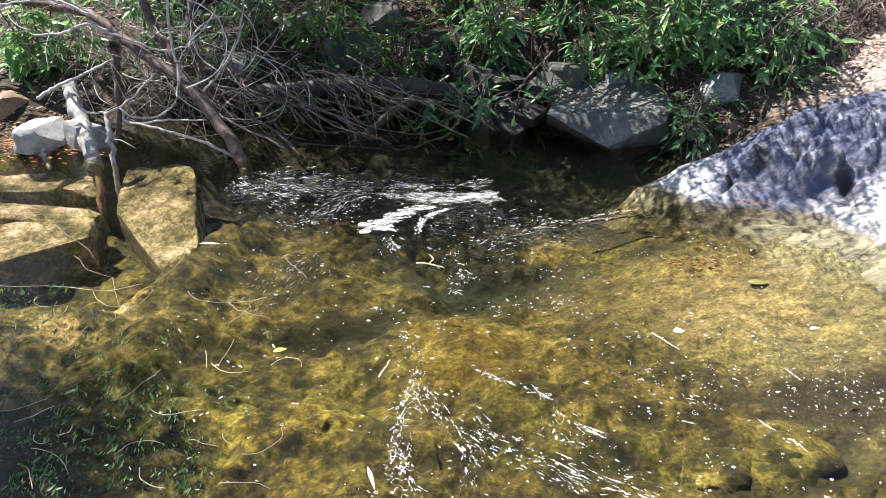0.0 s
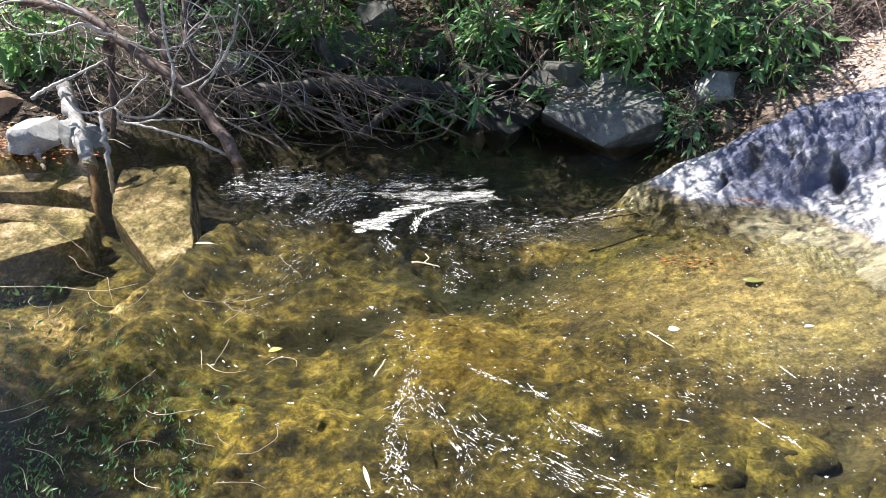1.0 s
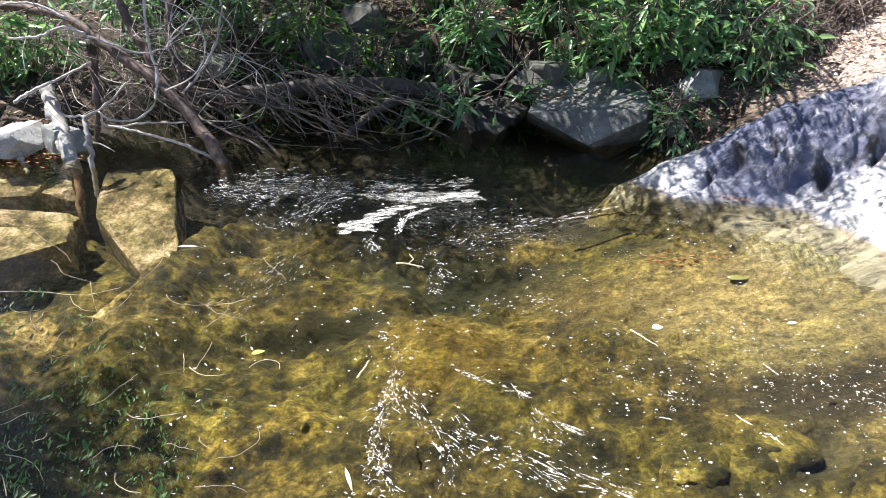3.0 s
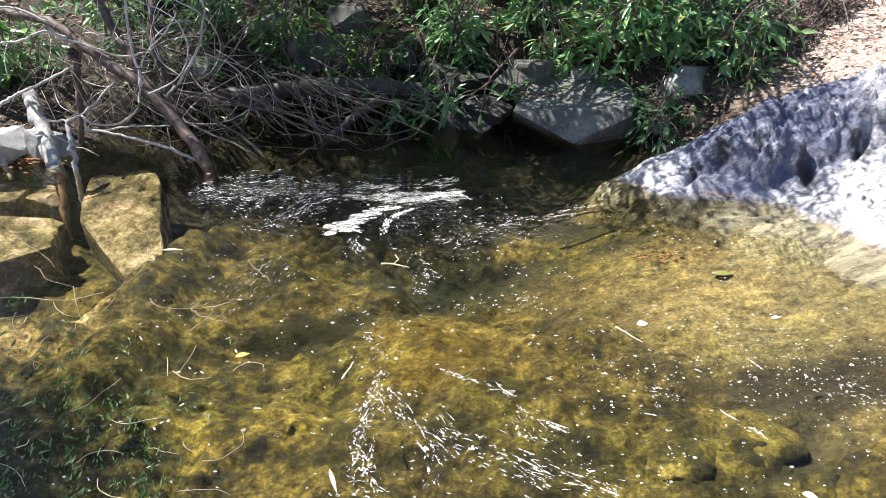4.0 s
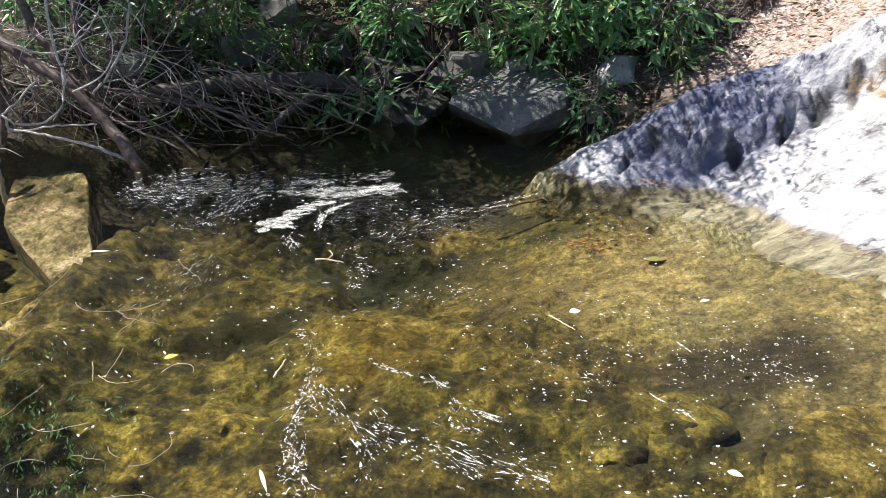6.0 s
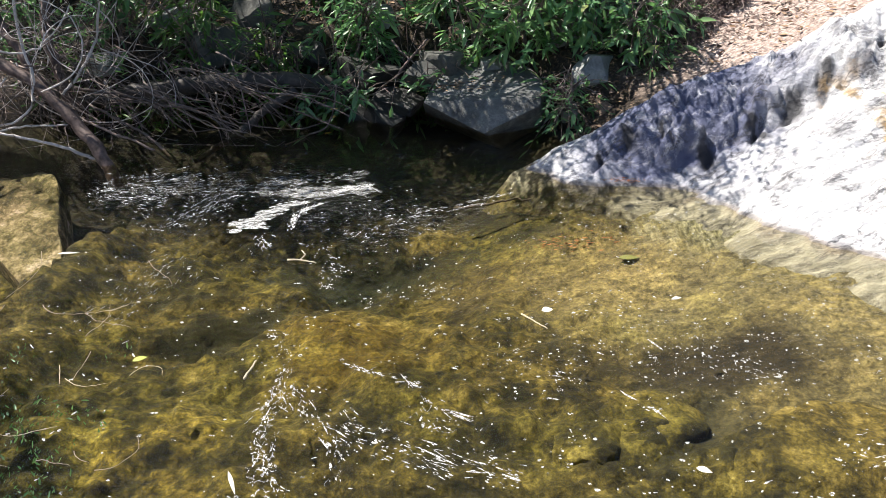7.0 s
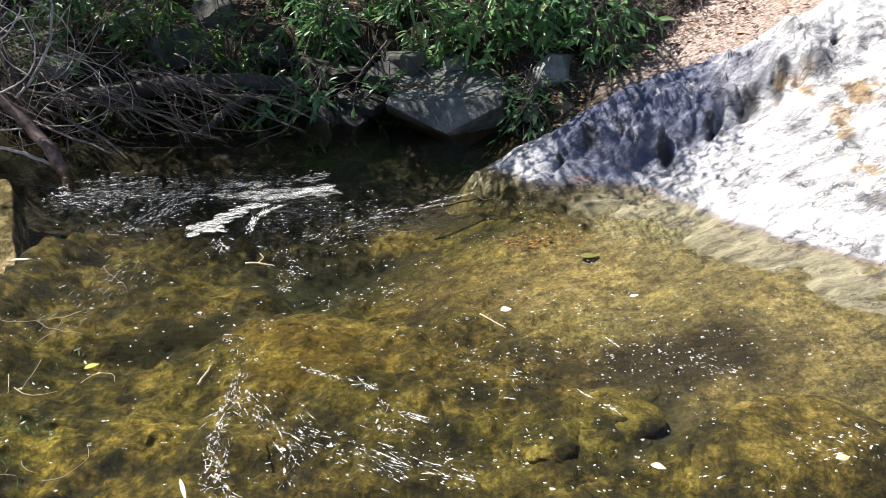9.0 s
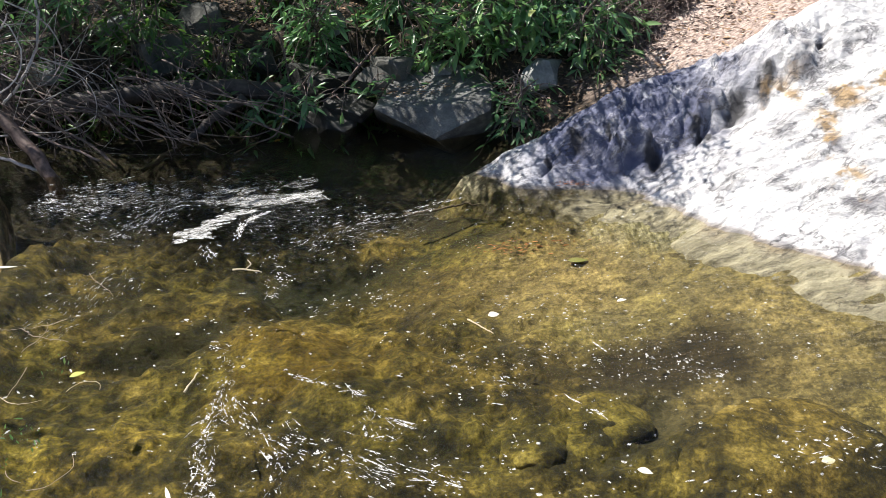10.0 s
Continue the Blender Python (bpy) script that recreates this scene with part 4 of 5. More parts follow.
TWIGS = [
    ([(-2.28, 4.35, 0.45), (-2.39, 4.23, 0.4), (-2.51, 4.12, 0.35), (-2.56, 4.0, 0.32)], 0.008, 0.013),
    ([(-1.88, 4.3, 0.95), (-1.89, 4.27, 0.59), (-1.85, 4.23, 0.42), (-1.88, 4.2, 0.28), (-1.98, 4.17, 0.19), (-2.11, 4.13, 0.19), (-2.16, 4.1, 0.25)], 0.010, 0.007),
    ([(-2.44, 4.1, 0.34), (-2.38, 4.12, 0.22), (-2.25, 4.15, 0.21), (-2.1, 4.18, 0.3), (-1.98, 4.2, 0.42)], 0.010, 0.006),
    ([(-1.52, 4.52, 0.95), (-1.57, 4.47, 0.59), (-1.68, 4.43, 0.39), (-1.79, 4.4, 0.27)], 0.008, 0.011),
    ([(-2.17, 4.15, 0.22), (-2.18, 4.2, 0.13), (-1.96, 4.25, 0.14), (-1.76, 4.3, 0.13)], 0.009, 0.006),
    ([(-2.19, 4.2, 0.14), (-1.93, 4.17, 0.1), (-1.7, 4.13, 0.05), (-1.5, 4.1, -0.04)], 0.008, 0.012),
    ([(-2.83, 4.3, 0.75), (-2.6, 4.3, 0.78), (-2.48, 4.3, 0.77), (-2.33, 4.3, 0.7)], 0.006, 0.011),
    ([(-2.63, 4.2, 0.61), (-2.48, 4.23, 0.62), (-2.36, 4.27, 0.66), (-2.25, 4.3, 0.62)], 0.008, 0.014),
    ([(-2.31, 4.3, 0.64), (-2.12, 4.32, 0.56), (-1.94, 4.35, 0.51), (-1.77, 4.38, 0.6), (-1.66, 4.4, 0.75)], 0.009, 0.005),
    ([(-1.76, 4.5, 0.28), (-1.51, 4.45, 0.25), (-1.27, 4.4, 0.21), (-1.03, 4.35, 0.17), (-0.8, 4.3, 0.04)], 0.012, 0.005),
    ([(-1.7, 4.5, 0.18), (-1.48, 4.4, 0.1), (-1.32, 4.3, 0.04), (-1.19, 4.2, -0.04)], 0.008, 0.012),
    ([(-1.74, 4.4, 0.14), (-1.56, 4.33, 0.08), (-1.38, 4.27, 0.03), (-1.21, 4.2, -0.05)], 0.008, 0.009),
    ([(-0.61, 4.45, -0.06), (-0.49, 4.46, -0.01), (-0.37, 4.47, 0.04), (-0.32, 4.49, 0.15), (-0.3, 4.5, 0.28)], 0.005, 0.007),
    ([(-1.04, 4.6, 0.16), (-0.91, 4.58, 0.05), (-0.74, 4.57, 0.01), (-0.53, 4.56, 0.0), (-0.36, 4.56, 0.05)], 0.006, 0.004),
    ([(-1.41, 4.6, 0.28), (-1.25, 4.58, 0.14), (-1.05, 4.55, 0.03), (-0.84, 4.5, 0.0), (-0.71, 4.45, -0.03)], 0.007, 0.004),
]
brush = tagged(new("brush_pile"), "tangle of dry bare twigs hanging over the undercut bank", "brush pile")
brush.location = (-1.6, 4.5, 0)
inv = Matrix.Translation((1.6, -4.5, 0))


def twig(pts, r0, r1, n=14, sides=5, seed=1, mat=None):
    ob = branch("twig", pts, r0, r1, mat or M_TWIG, sides=sides, n=n, seed=seed, parent=brush)
    ob.matrix_parent_inverse = inv
    return ob


for k, (pts, r0, r1) in enumerate(TWIGS):
    twig(pts, r0 * 0.8, r1 * 0.75, 22, 6, k, M_PALETWIG if k < 9 else M_TWIG)
rng = np.random.default_rng(77)
for k in range(100):
    # long shoots that sweep down towards the water, nearly side by side
    x0 = rng.uniform(-2.45, -0.75)
    fade = np.clip((x0 + 2.5) / 1.9, 0, 1)
    a = np.array([x0, rng.uniform(4.35, 4.9), rng.uniform(0.16, 0.68 - 0.34 * fade)])
    drift = np.array([rng.uniform(0.10, 0.75), rng.uniform(-0.45, -0.05), -a[2] * rng.uniform(0.25, 1.05)])
    b = a + drift
    b[1] = max(b[1], 4.08)
    sag = rng.uniform(-0.10, 0.06)
    m1 = a + drift * (0.35, 0.35, 0.25) + (0, 0, sag * 0.6) + rng.normal(0, 0.02, 3)
    m2 = a + drift * (0.70, 0.70, 0.62) + (0, 0, sag) + rng.normal(0, 0.025, 3)
    m1[2], m2[2], b[2] = max(m1[2], 0.02), max(m2[2], 0.01), max(b[2], -0.02)
    r = 0.0016 + 0.0055 * rng.random() ** 2.2
    twig([a, m1, m2, b], r, r * 0.45, 14, 4, 100 + k)
for k in range(46):
    # short crossing shoots
    a = np.array([rng.uniform(-2.5, -0.6), rng.uniform(4.4, 4.95), rng.uniform(0.12, 0.42)])
    b = a + rng.normal(0, 0.16, 3) * (1.4, 0.8, 1.0)
    b[2] = max(b[2], 0.02)
    r = rng.uniform(0.0014, 0.003)
    twig([a, (a + b) / 2 + rng.normal(0, 0.03, 3), b], r, r * 0.5, 8, 4, 300 + k)
for k in range(52):
    # looping shoots in the open tangle higher up
    c = np.array([rng.uniform(-2.75, -1.5), rng.uniform(4.15, 4.75), rng.uniform(0.30, 0.90)])
    ang, r0, turn = rng.uniform(0, 6.28), rng.uniform(0.10, 0.34), rng.uniform(1.2, 3.0) * rng.choice([-1, 1])
    pts = []
    for s in np.linspace(0, 1, 5):
        t = ang + turn * s
        pts.append(c + np.array([math.cos(t) * r0 * (1 + 0.5 * s), rng.normal(0, 0.02) + 0.2 * (s - 0.5), math.sin(t) * r0 * (0.8 + 0.4 * s)]))
    pts = [np.array([p[0], p[1], max(p[2], 0.03)]) for p in pts]
    r = rng.uniform(0.0014, 0.0048)
    twig(pts, r, r * 0.6, 14, 5, 400 + k, M_PALETWIG if k % 2 else M_TWIG)


shoots = {"dark": Bag(), "pale": Bag()}
for k in range(70):
    a = np.array([rng.uniform(-2.75, -1.75), rng.uniform(4.5, 5.0), 0.02])
    b = a + np.array([rng.normal(0, 0.14), rng.normal(-0.05, 0.08), rng.uniform(0.25, 0.62)])
    shoots["dark"].add(*tube(smooth_path([a, (a + b) / 2 + rng.normal(0, 0.03, 3), b], 8), rng.uniform(0.0018, 0.004), 0.001, 4, 0.25, rng))
for k in range(150):
    # fine reddish shoots that fill the heart of the tangle
    a = np.array([rng.uniform(-2.75, -1.45), rng.uniform(4.25, 4.9), rng.uniform(0.10, 0.75)])
    way = np.array([rng.normal(0.05, 0.10), rng.normal(-0.03, 0.06), rng.normal(0.02, 0.15)])
    curl = rng.normal(0, 0.05, 3)
    pts = [a + way * q + curl * q * q for q in (0, 0.8, 1.6, 2.4)]
    pts = [np.array([q[0], q[1], max(q[2], 0.02)]) for q in pts]
    r = rng.uniform(0.0010, 0.0026)
    shoots["dark" if k % 3 else "pale"].add(*tube(smooth_path(pts, 10), r, r * 0.5, 4, 0.25, rng))
for shade, mat in (("dark", M_TWIG), ("pale", M_PALETWIG)):
    ob = shoots[shade].ob("brushwood", mat, brush)
    ob.matrix_parent_inverse = inv
    tagged(ob, kind="stuff")
for k in range(46):
    # stiff dark stems standing on the bank behind the log
    a = np.array([rng.uniform(-1.5, 0.15), rng.uniform(4.98, 5.3), 0.0])
    a[2] = gz(a[0], a[1]) - 0.02
    b = a + np.array([rng.normal(0.02, 0.14), rng.normal(-0.04, 0.06), rng.uniform(0.25, 0.65)])
    r = rng.uniform(0.0016, 0.005)
    twig([a, (a + b) / 2 + rng.normal(0, 0.025, 3), b], r, r * 0.5, 9, 5, 1100 + k, M_BARK if k % 2 else M_TWIG)


# ---- bushes and trees ----
def bush(name, at, height, spread_r, stems, leaves, leaf_len, mat, seed, label, lean=(0, 0), bare=0.22, droop=0.3):
    """A clump of arching stems with narrow leaves along side shoots."""
    rng = np.random.default_rng(seed)
    top = tagged(new(name), label, "bush", "bushes on the bank")
    top.location = at
    green = Bag()
    per = max(1, leaves // (stems * 11))
    bases, ways, ups = [], [], []
    for _ in range(stems):
        ang = rng.uniform(0, 2 * np.pi)
        out = np.array([math.cos(ang) * spread_r * rng.uniform(0.3, 1) + lean[0], math.sin(ang) * spread_r * rng.uniform(0.3, 1) + lean[1], height * rng.uniform(0.6, 1)])
        root = np.array([rng.normal(0, 0.07), rng.normal(0, 0.07), -0.04])
        mid = root + out * (0.3, 0.3, 0.55)
        end = root + out
        path = smooth_path([root, mid, end], 10)
        wood = Bag()
        wood.add(*tube(path, rng.uniform(0.006, 0.012), 0.003, 5))
        for _ in range(11):
            s = bare + (1 - bare) * rng.random() ** 1.25
            p = path[int(s * 9)]
            w = rng.normal(size=3) * (1, 1, 0.5) + (0, 0, 0.1)
            w /= np.linalg.norm(w)
            ln = rng.uniform(0.10, 0.28)
            tip = p + w * ln + np.array([0, 0, -0.12 * ln / 0.2])
            sp = smooth_path([p, (p + tip) / 2 + (0, 0, 0.02), tip], 5)
            wood.add(*tube(sp, 0.003, 0.0015, 4))
            tt = 0.35 + 0.65 * rng.random(per) ** 0.6
            at_p = p + (tip - p) * tt[:, None]
            d = w[None] * 0.75 + rng.normal(0, 0.62, (per, 3)) * (1, 1, 0.7)
            bases.append(at_p)
            ways.append(d)
            ups.append(rng.normal(0, 0.40, (per, 3)) + (0, -0.25, 1))
        wood.ob("stem", M_TWIG, top)
    bases, ways, ups = np.concatenate(bases), np.concatenate(ways), np.concatenate(ups)
    ln = leaf_len * rng.uniform(0.5, 1.25, len(bases))
    leaf_batch(green, bases, ways, ups, ln, ln * rng.uniform(0.22, 0.33, len(bases)), droop)
    green.ob("foliage", mat, top)
    return top


BUSHES = [
    # x, y, height, spread, stems, leaves, leaf length, fresh, lean
    (0.22, 5.16, 0.62, 0.34, 12, 760, 0.085, 1, (0.0, -0.12), "leafy green bush with narrow leaves over the boulder"),
    (0.58, 5.16, 0.66, 0.36, 13, 850, 0.095, 2, (0.05, -0.14), "leafy green bush with long drooping leaves"),
    (0.98, 5.00, 0.70, 0.38, 12, 850, 0.115, 2, (0.05, -0.26), "open willow-like bush with long narrow leaves"),
    (1.38, 4.92, 0.55, 0.30, 10, 620, 0.10, 2, (0.0, -0.16), "green bush beside the outcrop"),
    (1.06, 4.58, 0.30, 0.18, 9, 420, 0.07, 1, (0.02, -0.10), "low green sprouts between boulder and outcrop"),
    (1.46, 4.70, 0.34, 0.20, 9, 420, 0.085, 2, (0.0, -0.05), "low leafy sprouts beside the grey stone"),
    (1.62, 4.92, 0.42, 0.26, 9, 560, 0.09, 1, (0.0, -0.05), "low green shrub above the outcrop"),
    (-0.30, 5.05, 0.62, 0.32, 10, 700, 0.09, 1, (0.03, -0.36), "green bush leaning out over the log"),
    (-0.20, 5.35, 0.85, 0.40, 10, 800, 0.09, 1, (0.03, -0.2), "upright green bush on the shaded bank"),
    (-0.75, 5.30, 0.80, 0.42, 11, 800, 0.08, 0, (0.0, -0.2), "dark green bush on the shaded bank"),
    (-1.25, 5.35, 0.85, 0.44, 11, 850, 0.08, 0, (0.0, -0.2), "dark green bush behind the brush"),
    (-1.75, 5.40, 0.90, 0.44, 11, 850, 0.08, 1, (0.0, -0.15), "dark green shrub behind bare branches"),
    (-2.35, 5.30, 0.85, 0.44, 11, 850, 0.08, 1, (0.0, -0.1), "shaded shrub behind the weathered trunk"),
    (-2.05, 5.05, 0.45, 0.34, 10, 420, 0.07, 0, (0.0, -0.1), "low shaded shrub among bare twigs"),
    (-1.50, 5.10, 0.42, 0.34, 10, 400, 0.07, 0, (0.0, -0.1), "low dark shrub above the log"),
    (-3.02, 4.90, 0.72, 0.36, 10, 560, 0.12, 2, (0.1, -0.12), "sunlit green shrub by the brown stone"),
    (0.35, 5.65, 0.95, 0.50, 11, 1000, 0.10, 1, (0, -0.1), "taller green shrub on the slope"),
    (0.90, 5.60, 1.00, 0.50, 11, 1000, 0.10, 2, (0, -0.1), "tall green shrub on the slope"),
    (1.40, 5.50, 0.70, 0.34, 9, 600, 0.11, 1, (0, -0.1), "green shrub with long leaves on dry soil"),
    (1.85, 5.75, 0.42, 0.22, 7, 200, 0.11, 1, (0, 0), "small yellow-green shrub on dry soil"),
    (-0.45, 6.00, 1.30, 0.60, 11, 1100, 0.10, 0, (0, 0), "tall dark shrub up the slope"),
    (-1.40, 6.10, 1.30, 0.60, 11, 1100, 0.10, 0, (0, 0), "tall dark shrub in the shade"),
    (-2.50, 6.15, 1.20, 0.60, 11, 1100, 0.10, 0, (0, 0), "tall dark shrub on the far bank"),
    (0.40, 6.40, 1.40, 0.60, 11, 1100, 0.10, 0, (0, 0), "tall shrub under the trees"),
]
for k, (x, y, h, sp, st, lv, ll, fresh, lean, label) in enumerate(BUSHES):
    bush("bush", (x, y, gz(x, y)), h, sp, st, lv, ll, (M_LEAFD, M_LEAF, M_LEAFB)[fresh], 200 + k, label, lean)


def tree(at, trunk_top, crown, radius, clumps, seed, label, thick=(90, 190), loose=0.15, leaf=(0.06, 0.12)):
    """A tree: tapered trunk, limbs to each clump of leaves."""
    rng = np.random.default_rng(seed)
    top = tagged(new("tree"), label, "tree", "trees round the pool")
    top.location = at
    at = np.array(at)
    wood, green = Bag(), Bag()
    fork = np.array(trunk_top) - at
    wood.add(*tube(smooth_path([(0, 0, -0.2), fork * (0.35, 0.6, 0.5), fork], 12), 0.11, 0.06, 10))
    for _ in range(clumps):
        c = np.array(crown) - at + rng.normal(0, 0.5, 3) * radius
        wood.add(*tube(smooth_path([fork, (fork + c) / 2 + rng.normal(0, 0.12, 3), c], 8), 0.014, 0.004, 5))
        n = int(rng.integers(*thick))
        pts = c + rng.normal(0, loose, (n, 3)) * (1.1, 1.1, 0.8)
        ln = rng.uniform(*leaf, n)
        leaf_batch(green, pts, rng.normal(0, 1, (n, 3)), rng.normal(0, 0.5, (n, 3)) + (0, 0, 1), ln, ln * 0.3, 0.3)
    wood.ob("trunk", M_BARK, top)
    green.ob("crown", M_LEAFD, top)
    return top


# next four are out of view, placed so their crowns cast shade
tree((-5.2, 2.7, 0.4), (-4.5, 2.7, 1.9), (-3.75, 2.62, 3.0), (0.62, 0.50, 0.3), 32, 301, "unseen leafy tree added to shade one end of the pool")
tree((-1.4, 6.2, gz(-1.4, 6.2)), (-1.3, 5.9, 1.7), (-1.9, 4.93, 1.9), (0.90, 0.46, 0.25), 38, 306, "unseen leafy tree added to shade the brush", (110, 200), 0.14, (0.04, 0.08))
tree((0.9, 6.1, gz(0.9, 6.1)), (0.95, 5.7, 1.7), (0.16, 4.40, 1.75), (1.25, 0.36, 0.25), 43, 307, "unseen leafy tree added to dapple the outcrop with shade", (62, 112), 0.095, (0.03, 0.065))
tree((0.1, 6.3, gz(0.1, 6.3)), (0.1, 6.0, 1.6), (-0.50, 4.92, 1.55), (0.62, 0.20, 0.2), 24, 308, "unseen slender tree added to shade the boulder", (90, 150), 0.12, (0.025, 0.055))
tree((-4.6, 8.2, gz(-4.6, 8.2)), (-4.6, 7.9, 2.6), (-4.4, 7.6, 4.6), (1.5, 0.9, 1.2), 46, 302, "dark leafy tree on the far bank")
# next three are out of view, added to block sky reflected in water
tree((-2.0, 10.2, gz(-2.0, 10.2)), (-2.0, 10.0, 4.2), (-2.0, 9.8, 6.6), (1.6, 1.0, 1.5), 40, 303, "unseen dark tree up the slope added for its reflection")
tree((0.4, 10.6, gz(0.4, 10.6)), (0.4, 10.4, 4.2), (0.4, 10.2, 6.6), (1.6, 1.0, 1.5), 40, 304, "unseen tall tree up the slope added for its reflection")
tree((2.8, 10.8, gz(2.8, 10.8)), (2.8, 10.6, 4.2), (2.8, 10.4, 6.4), (1.6, 1.0, 1.5), 36, 305, "unseen tree on the dry slope added for its reflection")

for k, (x, y, h, sp) in enumerate(((1.90, 4.98, 0.30, 0.26), (2.06, 5.16, 0.34, 0.28), (1.76, 4.84, 0.24, 0.20), (2.22, 5.10, 0.22, 0.2), (2.30, 5.45, 0.32, 0.26), (1.70, 5.30, 0.25, 0.2))):
    bush("dry_shrub", (x, y, gz(x, y)), h, sp, 16, 2600, 0.034, M_BRITTLE, 333 + k, "brittle dark brown brush on the dry slope", bare=0.02)

# ---- foam, with ripple glints built in ----
rng = np.random.default_rng(5)
foam, film = Bag(), Bag()


def fleck(x, y, ln, wd, ang, h=0.003):
    """A low blob of froth, uneven in outline."""
    k = 7
    a = np.linspace(0, 2 * np.pi, k, endpoint=False)
    r = rng.uniform(0.7, 1.15, k)
    px, py = np.cos(a) * r * ln / 2, np.sin(a) * r * wd / 2
    c, s = math.cos(ang), math.sin(ang)
    ring = np.stack([x + c * px - s * py, y + s * px + c * py, np.full(k, 0.0008)], 1)
    v = np.vstack([ring, [[x, y, h]]])
    foam.add(v, [[i, (i + 1) % k, k] for i in range(k)])


def lace(pts, count, width, length, wd):
    """Curving white strings along a drift line, for froth and for modelled glints."""
    p = smooth_path([(x, y, 0) for x, y in pts], 60)
    t = np.gradient(p, axis=0)
    for _ in range(count):
        i = int(rng.integers(0, 60))
        a = math.atan2(t[i, 1], t[i, 0]) + rng.normal(0, 0.35)
        side = np.array([-t[i, 1], t[i, 0]]) / (np.linalg.norm(t[i, :2]) + 1e-9)
        q = p[i, :2] + side * rng.normal(0, width)
        n = int(rng.integers(5, 9))
        stepl = length * rng.lognormal(-0.1, 0.4) / n
        bend = rng.normal(0, 0.08)
        left, right, mid = [], [], []
        for m in range(n):
            w = wd * rng.uniform(0.25, 1.0) * math.sin(math.pi * (m + 0.6) / (n + 0.2))
            nx, ny = -math.sin(a), math.cos(a)
            left.append((q[0] + nx * w, q[1] + ny * w, 0.0008))
            mid.append((q[0], q[1], 0.0026))
            right.append((q[0] - nx * w, q[1] - ny * w, 0.0008))
            q = q + np.array([math.cos(a), math.sin(a)]) * stepl
            a += bend + rng.normal(0, 0.22)
        f = []
        for m in range(n - 1):
            f += [[m, m + 1, n + m + 1, n + m], [n + m, n + m + 1, 2 * n + m + 1, 2 * n + m]]
        foam.add(np.array(left + mid + right), f)


def sheet(bag, pts, width, cell, kind, loose=-0.2):
    """A thin broken skin of froth round a drift line; small cells, torn by noise."""
    p = smooth_path([(x, y, 0) for x, y in pts], 40)[:, :2]
    lo, hi = p.min(0) - 2 * width, p.max(0) + 2 * width
    xs, ys = np.arange(lo[0], hi[0], cell), np.arange(lo[1], hi[1], cell)
    gx, gy = np.meshgrid(xs, ys)
    d = np.sqrt(((gx[..., None] - p[:, 0]) ** 2 + (gy[..., None] - p[:, 1]) ** 2).min(-1))
    edge = d / width + 0.9 * fbm(gx * 16, gy * 22, 95)
    if kind == "streaks":
        keep = (edge < 0.75) & (vnoise(gx * 18 + gy * 10, gy * 80 - gx * 30, 96) + 0.8 * vnoise(gx * 55 + gy * 25, gy * 210 - gx * 80, 97) > loose + 0.9 * edge)
    else:
        keep = (edge < 0.9) & (np.abs(vnoise(gx * 55, gy * 34, 98) + 0.4 * vnoise(gx * 120, gy * 80, 99)) < 0.105 - 0.06 * edge)
    jx, jy = gx + rng.uniform(-0.3, 0.3, gx.shape) * cell, gy + rng.uniform(-0.3, 0.3, gx.shape) * cell
    jz = 0.001 + 0.0015 * rng.random(gx.shape)
    nx = gx.shape[1]
    v = np.stack([jx.ravel(), jy.ravel(), jz.ravel()], 1)
    f = [[a, a + 1, a + nx + 1, a + nx] for a in (np.argwhere(keep[:-1, :-1]) @ np.array([nx, 1])).tolist()]
    used = sorted({i for q in f for i in q})
    back = {i: k for k, i in enumerate(used)}
    if f:
        bag.add(v[used], [[back[i] for i in q] for q in f])


def streak(pts, count, width, ln, wd, turn=0.0, jitter=0.35):
    p = smooth_path([(x, y, 0) for x, y in pts], 60)
    t = np.gradient(p, axis=0)
    for _ in range(count):
        i = int(rng.integers(0, 60))
        side = np.array([-t[i, 1], t[i, 0]]) / (np.linalg.norm(t[i, :2]) + 1e-9)
        q = p[i, :2] + side * rng.normal(0, width)
        l = ln * rng.lognormal(-0.45, 0.65)
        fleck(q[0], q[1], l, min(l * 0.8, wd * 0.72 * rng.lognormal(-0.1, 0.5)), math.atan2(t[i, 1], t[i, 0]) + turn + rng.normal(0, jitter))


streak([(-0.42, 3.24), (-0.42, 3.36), (-0.34, 3.48)], 34, 0.006, 0.04, 0.006)
# next three: thin slivers standing in for sky glints on the ripples
streak([(-1.45, 3.70), (-1.30, 3.66), (-1.05, 3.60)], 110, 0.07, 0.022, 0.0026, 0.9, 0.6)
streak([(-0.95, 3.28), (-0.85, 3.42), (-0.76, 3.62)], 90, 0.05, 0.022, 0.0026, 0.0, 0.5)
streak([(-1.5, 3.85), (-0.9, 3.85), (-0.2, 3.9)], 60, 0.08, 0.03, 0.0018, 0, 0.4)
streak([(-0.26, 3.01), (-0.22, 2.84), (-0.23, 2.70)], 70, 0.026, 0.015, 0.005, 0.3, 0.9)
streak([(-0.12, 3.10), (0.03, 3.23), (0.24, 3.33)], 50, 0.05, 0.024, 0.0045)
streak([(-0.2, 3.15), (-0.02, 3.34), (0.14, 3.45)], 50, 0.07, 0.026, 0.004)
streak([(0.14, 3.38), (0.36, 3.47), (0.61, 3.59)], 44, 0.008, 0.045, 0.004, 0, 0.1)
streak([(0.10, 3.32), (0.30, 3.40), (0.45, 3.46)], 26, 0.006, 0.04, 0.0035, 0, 0.1)
streak([(-0.33, 2.2), (-0.34, 2.05), (-0.36, 1.91), (-0.36, 1.76)], 42, 0.012, 0.018, 0.0045, 0, 0.28)
